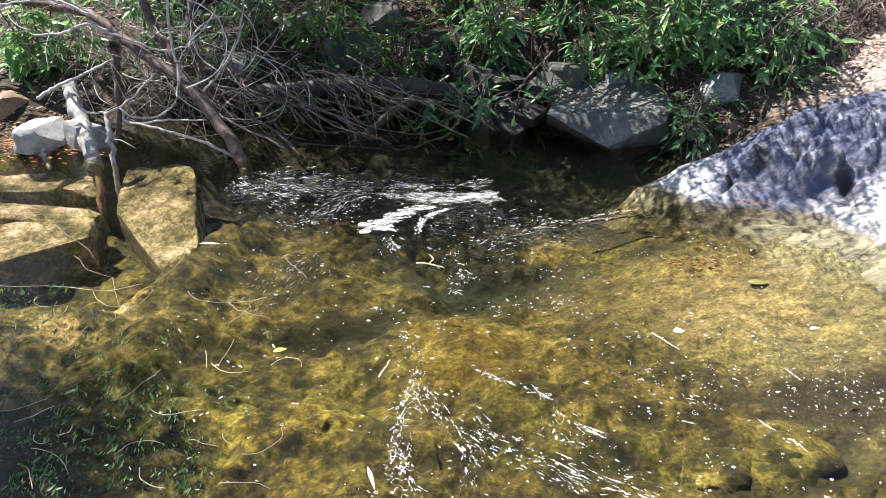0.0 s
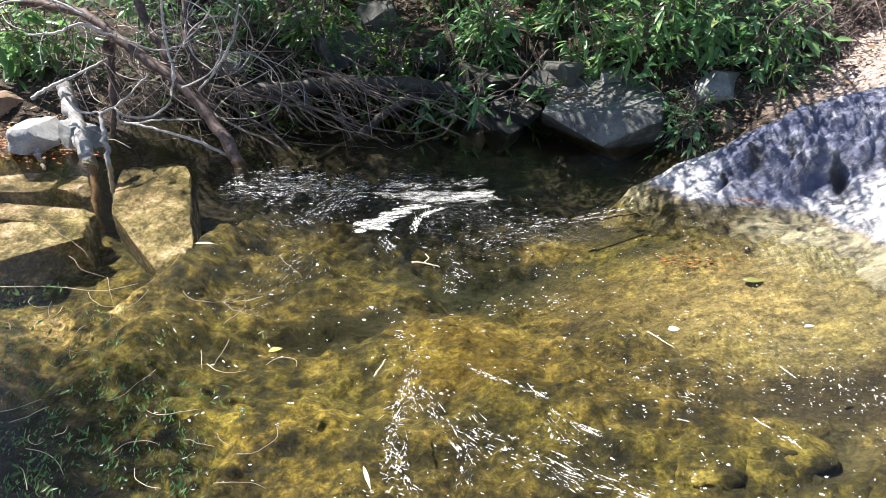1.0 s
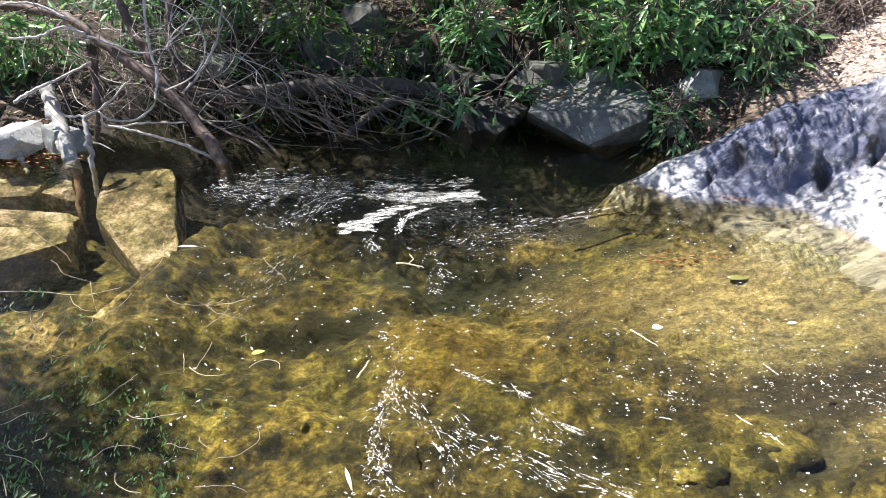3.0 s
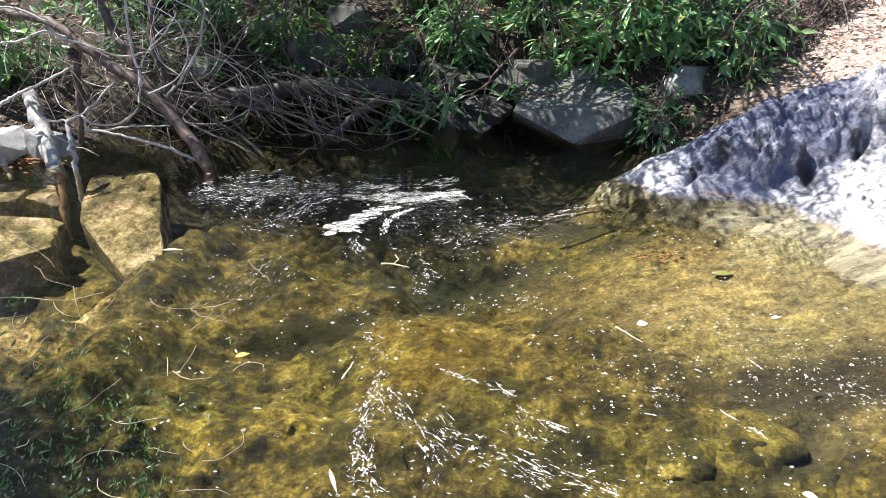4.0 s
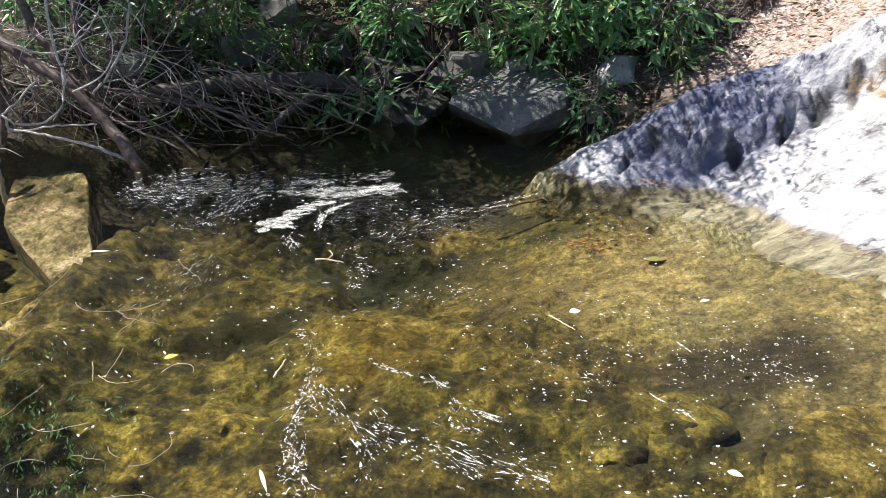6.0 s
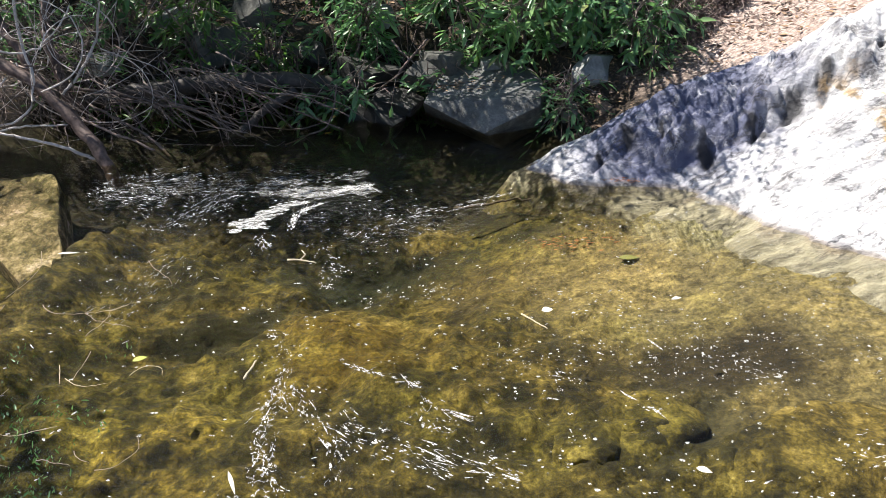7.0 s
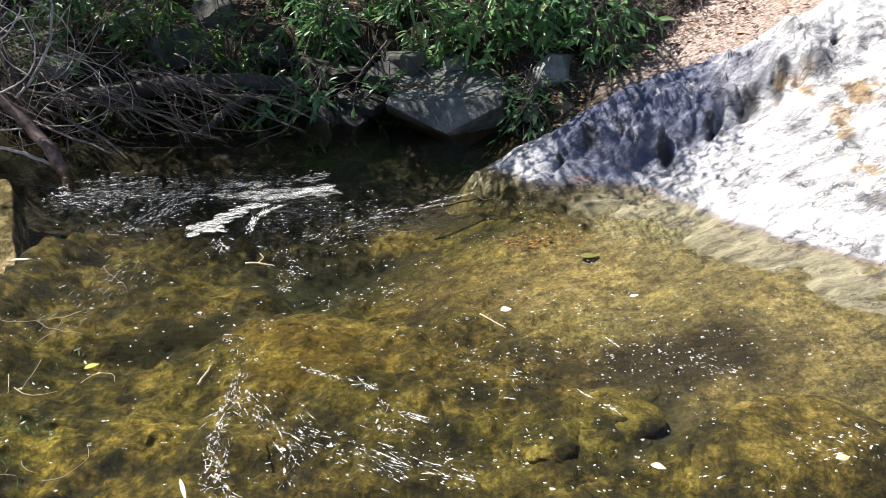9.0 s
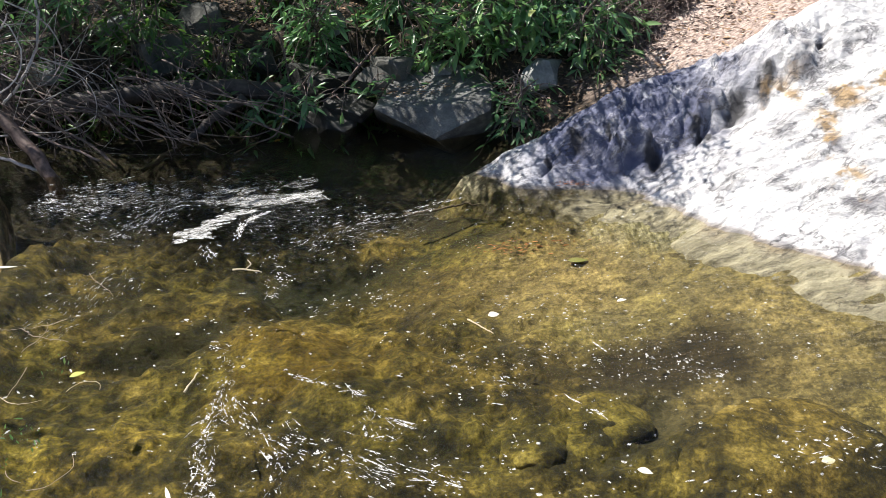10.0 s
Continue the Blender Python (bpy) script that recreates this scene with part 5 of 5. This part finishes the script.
streak([(-0.32, 2.05), (-0.325, 1.86), (-0.31, 1.71), (-0.27, 1.60)], 46, 0.010, 0.020, 0.0045, 0, 0.28)
streak([(-0.32, 2.17), (-0.25, 1.97), (-0.14, 1.82), (-0.13, 1.66)], 90, 0.020, 0.018, 0.0045, 0, 0.28)
streak([(-0.28, 2.05), (-0.11, 1.87), (0.06, 1.77), (0.2, 1.69)], 115, 0.045, 0.024, 0.0045, -0.1, 0.2)
streak([(-0.11, 1.90), (0.07, 1.79), (0.26, 1.71), (0.38, 1.65)], 115, 0.035, 0.024, 0.0045, -0.05, 0.2)
streak([(-0.13, 2.2), (-0.04, 2.15), (0.07, 2.1), (0.15, 1.98), (0.25, 1.91)], 60, 0.008, 0.026, 0.005, 0, 0.3)
streak([(0.13, 2.0), (0.15, 1.87), (0.21, 1.83)], 40, 0.03, 0.020, 0.004, 0.4, 0.4)
streak([(0.39, 2.3), (0.49, 2.12), (0.56, 2.0)], 60, 0.06, 0.013, 0.006, 0, 0.6)
streak([(0.89, 2.18), (1.0, 2.19), (1.15, 2.06)], 50, 0.07, 0.012, 0.005, 0, 0.6)
streak([(0.64, 2.32), (0.85, 2.31), (1.13, 2.3)], 60, 0.09, 0.012, 0.005, 0, 0.6)
streak([(0.76, 2.01), (0.80, 1.96), (0.85, 1.91)], 20, 0.003, 0.022, 0.005, 0, 0.2)
streak([(-0.43, 2.40), (-0.36, 2.37), (-0.33, 2.23)], 34, 0.015, 0.016, 0.005, 0, 0.6)
streak([(-0.11, 2.61), (0.06, 2.62), (0.2, 2.72)], 40, 0.03, 0.016, 0.005, 0, 0.5)
streak([(-0.55, 3.11), (-0.5, 3.01)], 14, 0.012, 0.03, 0.005, 0, 0.4)
# thin slanting slivers standing in for glints over the weed
streak([(-0.86, 2.98), (-0.93, 2.72), (-1.05, 2.47)], 130, 0.07, 0.03, 0.0016, 0, 0.25)
streak([(1.09, 2.31), (1.16, 2.10), (1.31, 2.09)], 110, 0.06, 0.013, 0.005, 0, 0.5)
streak([(1.35, 1.72), (1.45, 1.74), (1.63, 1.70)], 60, 0.05, 0.016, 0.007, 0, 0.6)
lace([(-0.33, 2.2), (-0.34, 2.05), (-0.36, 1.91), (-0.36, 1.76)], 16, 0.014, 0.05, 0.00121)
lace([(-0.32, 2.05), (-0.325, 1.86), (-0.31, 1.71), (-0.27, 1.60)], 14, 0.014, 0.05, 0.00121)
lace([(-0.32, 2.17), (-0.25, 1.97), (-0.14, 1.82), (-0.13, 1.66)], 15, 0.018, 0.035, 0.0011)
lace([(-0.42, 3.22), (-0.42, 3.36), (-0.34, 3.48)], 7, 0.005, 0.10, 0.00165)
# next four: curved slivers standing in for glints on the ripples
lace([(-1.42, 3.66), (-1.25, 3.62), (-1.05, 3.56)], 60, 0.07, 0.035, 0.0009)
lace([(-1.20, 3.50), (-1.08, 3.36), (-0.98, 3.20)], 40, 0.06, 0.03, 0.0006)
lace([(-0.93, 3.36), (-0.84, 3.55), (-0.74, 3.76)], 100, 0.055, 0.035, 0.0009)
lace([(-1.30, 3.84), (-0.9, 3.86), (-0.3, 3.88)], 40, 0.06, 0.05, 0.0008)
lace([(-0.13, 2.2), (-0.04, 2.15), (0.07, 2.1), (0.15, 1.98), (0.25, 1.91)], 13, 0.006, 0.05, 0.00138)
sheet(foam, [(-0.68, 3.25), (-0.57, 3.37), (-0.48, 3.50)], 0.075, 0.003, "streaks", -0.50)
sheet(film, [(-0.44, 3.62), (-0.27, 3.635), (-0.12, 3.67)], 0.095, 0.003, "streaks", -0.75)
sheet(foam, [(-0.24, 3.64), (-0.17, 3.66), (-0.10, 3.68)], 0.050, 0.003, "streaks", -0.5)
sheet(film, [(-0.64, 3.64), (-0.50, 3.62), (-0.36, 3.60)], 0.080, 0.003, "streaks", -0.45)
sheet(film, [(-0.60, 3.74), (-0.36, 3.78), (-0.14, 3.83)], 0.060, 0.003, "streaks", 0.05)
streak([(-0.30, 3.50), (-0.38, 3.43), (-0.42, 3.34), (-0.43, 3.20)], 60, 0.008, 0.04, 0.010, 0, 0.3)
streak([(-0.70, 3.22), (-0.60, 3.25), (-0.53, 3.24)], 26, 0.008, 0.04, 0.009, 0, 0.3)
streak([(-0.56, 3.20), (-0.55, 3.14), (-0.50, 3.06)], 16, 0.010, 0.03, 0.007, 0, 0.5)
sheet(foam, [(-0.335, 2.12), (-0.355, 1.95), (-0.355, 1.80), (-0.32, 1.62)], 0.030, 0.0025, "lace")
for _ in range(620):
    fleck(rng.uniform(-1.3, 1.7), rng.uniform(1.5, 3.7), 0.011 * rng.lognormal(0, 0.5), 0.0058 * rng.lognormal(0, 0.35), rng.normal(0, 0.6))


for _ in range(75):
    cx, cy = rng.uniform(-0.5, 1.7), rng.uniform(1.5, 3.4)
    for _ in range(int(rng.integers(4, 13))):
        size = 0.0045 * rng.lognormal(0, 0.45)
        fleck(rng.normal(cx, 0.045), rng.normal(cy, 0.03), size * 1.5, size, rng.normal(0, 0.5))


def bubble_ring(x, y, r):
    """An open ring of froth."""
    k = 10
    a = np.linspace(0, 2 * np.pi, k, endpoint=False)
    v = []
    for rr, h in ((r, 0.0008), (r * 0.82, 0.003), (r * 0.62, 0.0008)):
        v.append(np.stack([x + np.cos(a) * rr * 1.2, y + np.sin(a) * rr, np.full(k, h)], 1))
    f = [[i * k + j, i * k + (j + 1) % k, (i + 1) * k + (j + 1) % k, (i + 1) * k + j] for i in range(2) for j in range(k)]
    foam.add(np.concatenate(v), f)


for _ in range(44):
    bubble_ring(rng.uniform(-0.4, 1.7), rng.uniform(1.6, 2.8), rng.uniform(0.003, 0.007))
tagged(film.ob("foam_film", M_FILM), "thin torn skin of foam on dark water", "foam", kind="stuff")
ff = foam.ob("foam", M_FOAM_GLINT, smooth=True)
tagged(ff, "flecks and streaks of white foam, with white slivers modelled as ripple glints", "foam", kind="stuff")


# ---- floating and fallen leaves ----
def floating_leaf(name, x, y, ln, wd, ang, mat, label, z=0.004, category="leaf"):
    n = 9
    t = np.linspace(0, 1, n)
    w = np.sin(np.pi * t ** 0.85) * wd / 2
    c, s = math.cos(ang), math.sin(ang)
    rows = []
    for tt, ww in zip(t, w):
        for k, o in ((-1, 0.004), (0, 0.0), (1, 0.005)):
            lx, ly = (tt - 0.5) * ln, k * ww
            rows.append((c * lx - s * ly, s * lx + c * ly, o * (ww / (wd / 2 + 1e-9)) + 0.006 * (tt - 0.5) ** 2))
    f = []
    for k in range(n - 1):
        for j in range(2):
            f.append([k * 3 + j, k * 3 + j + 1, (k + 1) * 3 + j + 1, (k + 1) * 3 + j])
    ob = mesh_ob(name, rows, f, mat, at=(x, y, z))
    so = ob.modifiers.new("thickness", "SOLIDIFY")
    so.thickness = 0.0012
    return tagged(ob, label, category, "leaves on the water")


M_PALELEAF = make_plain("pale_dead_leaf", (0.70, 0.66, 0.56), (0.80, 0.76, 0.66), 0.6)
M_OLIVE = make_plain("olive_dead_leaf", (0.17, 0.185, 0.06), (0.25, 0.26, 0.10), 0.6)
M_YELLEAF = make_plain("yellow_green_leaf", (0.36, 0.42, 0.08), (0.46, 0.50, 0.12), 0.5)
branch("sunken_stick", [(0.33, 3.71, -0.14), (0.48, 3.69, -0.11), (0.60, 3.70, -0.09), (0.72, 3.66, -0.07)], 0.008, 0.004, M_TWIG, "pale stick lying under the water", "stick", seed=12)
floating_leaf("floating_leaf", 0.60, 2.50, 0.045, 0.035, 0.2, M_PALELEAF, "small pale dead leaf floating on the water")
floating_leaf("sunken_leaf", 1.115, 3.215, 0.10, 0.045, 0.0, M_OLIVE, "dark olive fallen leaf lying under the water", gz(1.115, 3.215) + 0.014)
floating_leaf("floating_leaf", 1.107, 2.562, 0.045, 0.018, 0.3, M_PALELEAF, "small curled tan leaf floating on the water")
floating_leaf("floating_leaf", -0.82, 2.25, 0.05, 0.025, 0.5, M_YELLEAF, "yellowish leaf caught on the water")
floating_leaf("floating_leaf", 0.90, 1.65, 0.045, 0.024, -0.5, M_PALELEAF, "pale curled leaf floating on the water")
floating_leaf("floating_leaf", -1.33, 3.02, 0.09, 0.014, 0.1, M_PALELEAF, "narrow pale leaf drifting on the water")
floating_leaf("floating_leaf", -0.41, 1.66, 0.10, 0.012, -1.2, M_PALELEAF, "narrow pale leaf with foam on the water")
floating_leaf("floating_leaf", 1.46, 1.67, 0.045, 0.03, 0.1, M_PALELEAF, "rounded tan leaf under the surface", -0.02)
for name, pts, r, label in (
    ("floating_twig", [(-0.455, 2.13, 0.003), (-0.44, 2.18, 0.006), (-0.43, 2.23, 0.003)], 0.004, "short pale twig floating on the water"),
    ("floating_twig", [(0.50, 2.48, 0.004), (0.54, 2.43, 0.005), (0.58, 2.38, 0.004)], 0.003, "thin tan pine needle pair on the water"),
    ("floating_twig", [(-0.41, 2.93, 0.004), (-0.35, 2.92, 0.008), (-0.29, 2.90, 0.004)], 0.004, "forked white twig floating on the water"),
    ("floating_twig", [(-2.3, 2.62, 0.003), (-2.05, 2.585, 0.004), (-1.8, 2.61, 0.003), (-1.6, 2.59, 0.004), (-1.48, 2.66, 0.003)], 0.0015, "long pale reed stem lying on the water"),
):
    branch(name, pts, r, r * 0.6, M_STRAW, label, "twig", "twigs on the water", sides=6, n=10)

branch("floating_twig", [(-0.36, 2.925, 0.006), (-0.34, 2.96, 0.010), (-0.36, 3.01, 0.005)], 0.003, 0.0015, M_STRAW, "short white fork of a twig on the water", "twig", "twigs on the water", sides=6, n=8)
branch("stick", [(0.02, 4.92, 0.44), (0.08, 4.88, 0.37), (0.16, 4.84, 0.31)], 0.007, 0.004, M_TWIG, "thin pale stick propped above the boulder", "stick", seed=14)
branch("stick", [(0.24, 4.92, 0.44), (0.14, 4.86, 0.35), (0.04, 4.80, 0.24)], 0.006, 0.008, M_BARK, "dark stick leaning against the bank stones", "stick", seed=15)
M_AMBER = make_plain("amber_leaf", (0.45, 0.26, 0.04), (0.62, 0.40, 0.08), 0.55)
for x, y, z, ang in ((-0.325, 4.50, 0.09, 1.3), (-0.32, 4.52, 0.13, 0.2), (-0.36, 4.49, -0.005, 0.8)):
    floating_leaf("dead_leaf", x, y, 0.05, 0.026, ang, M_AMBER, "amber leaf caught on a hanging twig", z)
on_top = Bag()
count = 150
lx, ly = 0.42 + 0.15 * rng.normal(size=count), 4.74 + 0.05 * rng.normal(size=count)
ang, ll = rng.normal(0.1, 0.5, count), rng.uniform(0.015, 0.05, count)
leaf_batch(on_top, np.stack([lx, ly, 0.205 + 0.10 * (lx - 0.42) + 0.13 * (ly - 4.74) + rng.uniform(0, 0.008, count)], 1), np.stack([np.cos(ang), np.sin(ang), 0 * ang], 1), rng.normal(0, 0.3, (count, 3)) + (0, 0, 1), ll, ll * 0.22, 0.0)
tagged(on_top.ob("dead_leaves", M_DRY), "dry tan leaves lying on the boulder top", "dead leaves", kind="stuff")

debris = tagged(new("leafy_sprigs"), "thin twigs and small green leaves at the surface", "debris")
debris.location = (-1.2, 1.9, 0)
back = Matrix.Translation((1.2, -1.9, 0))
for k in range(34):
    c = np.array([rng.uniform(-1.85, -0.75), rng.uniform(1.45, 2.75), 0.004])
    if c[0] > -1.05 and c[1] > 2.2 and rng.random() < 0.6:
        continue
    a, turn, ln = rng.uniform(0, 6.28), rng.normal(0, 0.35), rng.uniform(0.05, 0.20)
    pts = []
    for m in range(5):
        pts.append((c[0], c[1], 0.003 + 0.008 * rng.random()))
        c = c + np.array([math.cos(a), math.sin(a), 0]) * ln / 4
        a += turn + rng.normal(0, 0.2)
    tw = branch("twig", pts, 0.0013, 0.0007, M_STRAW if k % 3 else M_STEM, sides=4, n=10, seed=500 + k, parent=debris)
    tw.matrix_parent_inverse = back
bag = Bag()
for k in range(450):
    cx, cy = rng.uniform(-2.1, -0.85), rng.uniform(1.40, 2.60)
    inside = sstep(0.05, -0.30, cy - 2.30 + 0.75 * (cx + 1.30))
    if rng.random() > 0.06 + 0.94 * inside:
        continue
    count = int(rng.integers(4, 16))
    ang = rng.normal(1.57, 0.8, count)
    ll = rng.uniform(0.006, 0.018, count) * rng.lognormal(0.1, 0.35, count)
    base = np.stack([rng.normal(cx, 0.030, count), rng.normal(cy, 0.028, count), rng.uniform(0.0, 0.010, count)], 1)
    leaf_batch(bag, base, np.stack([np.cos(ang) * 0.8, np.sin(ang) * 0.8, rng.uniform(0.1, 0.9, count)], 1), rng.normal(0, 0.5, (count, 3)) + (0, -0.4, 1), ll, ll * rng.uniform(0.16, 0.34, count), 0.1)
fo = bag.ob("foliage", M_LEAFD, debris, "small green leaves")
fo.matrix_parent_inverse = back

for k, (x0, y0, a0, ln, bend) in enumerate(((-2.10, 3.15, -0.75, 0.45, -0.02), (-1.82, 3.28, -0.85, 0.36, 0.03), (-1.86, 2.86, -0.7, 0.30, 0.05), (-1.45, 3.05, -1.2, 0.40, -0.12), (-1.62, 2.70, -1.1, 0.35, 0.10), (-1.75, 2.50, -1.3, 0.28, 0.15), (-1.42, 2.62, -1.5, 0.30, -0.10), (-1.28, 2.62, -1.0, 0.26, 0.18), (-1.10, 2.55, -0.8, 0.22, 0.1), (-1.05, 2.40, 1.2, 0.20, 0.2), (-0.98, 2.95, -1.1, 0.24, 0.05), (-1.55, 2.35, -1.7, 0.22, 0.2))):
    pts, a, c = [], a0, np.array([x0, y0])
    for m in range(7):
        pts.append((c[0], c[1], 0.003 + 0.004 * (m % 2)))
        c = c + np.array([math.cos(a), math.sin(a)]) * ln / 6
        a += bend + rng.normal(0, 0.12)
    branch("trailing_stem", pts, 0.0013, 0.0007, M_STEM, "thin brown stem trailing on the water", "stem", "stems on the water", sides=5, n=18, seed=700 + k)

litter = Bag()
n = 12000
lx, ly = rng.uniform(-3.6, 2.9, n), rng.uniform(3.7, 6.6, n)
lz = ground_z(lx, ly)
keep = (lz > 0.03) & ((lx > 0.95) & (rng.random(n) < 0.42) | ((lx < -2.55) & (ly < 4.5)) | (ly > 5.6) | (rng.random(n) < 0.06))
lx, ly, lz = lx[keep], ly[keep], lz[keep]
n = len(lx)
ang = rng.uniform(0, 2 * np.pi, n)
way = np.stack([np.cos(ang), np.sin(ang), rng.normal(0.05, 0.2, n)], 1)
ll = rng.uniform(0.015, 0.06, n)
leaf_batch(litter, np.stack([lx, ly, lz + 0.008], 1), way, rng.normal(0, 0.3, (n, 3)) + (0, 0, 1), ll, ll * rng.uniform(0.2, 0.5, n), 0.05)
# a drift of leaves along the back of the outcrop, shadow in its colour
n = 800
t = rng.random(n)
lx, ly = 1.05 + 1.35 * t + rng.normal(0, 0.07, n), 4.50 + 0.12 * t + rng.normal(0, 0.10, n)
lz = np.maximum(ground_z(lx, ly), rock_z(lx, ly))
ang = rng.uniform(0, 2 * np.pi, n)
ll = rng.uniform(0.012, 0.045, n)
drift_bag = Bag()
leaf_batch(drift_bag, np.stack([lx, ly, lz + 0.006], 1), np.stack([np.cos(ang), np.sin(ang), rng.normal(0.05, 0.25, n)], 1), rng.normal(0, 0.35, (n, 3)) + (0, 0, 1), ll, ll * rng.uniform(0.2, 0.5, n), 0.05)
tagged(drift_bag.ob("leaf_drift", M_BRITTLE), "leaf drift along the back of the outcrop, coloured dark for its shadow", "leaf litter", kind="stuff")

tagged(litter.ob("leaf_litter", M_DRY), "dry brown fallen leaves scattered over the bank", "leaf litter", kind="stuff")

for cx, cy, cz, sx, sy, count, label in ((1.20, 3.68, 0.015, 0.07, 0.015, 90, "rust-orange dead needles gathered at the waterline"), (0.86, 3.36, gz(0.86, 3.36), 0.10, 0.03, 90, "rust-brown leaves sunk by the outcrop"), (-2.76, 4.08, 0.004, 0.20, 0.11, 900, "orange-brown leaves heaped on the shore")):
    bag = Bag()
    ang = rng.uniform(-0.5, 0.5, count)
    px, py = rng.normal(cx, sx, count), rng.normal(cy, sy, count)
    pts = np.stack([px, py, np.maximum(ground_z(px, py), cz) + rng.uniform(0.002, 0.018, count)], 1)
    ll = rng.uniform(0.012, 0.034, count)
    leaf_batch(bag, pts, np.stack([np.cos(ang), np.sin(ang), rng.normal(0, 0.1, count)], 1), rng.normal(0, 0.3, (count, 3)) + (0, 0, 1), ll, ll * 0.2, 0.02)
    tagged(bag.ob("dead_leaves", M_RUST), label, "dead leaves", kind="stuff")
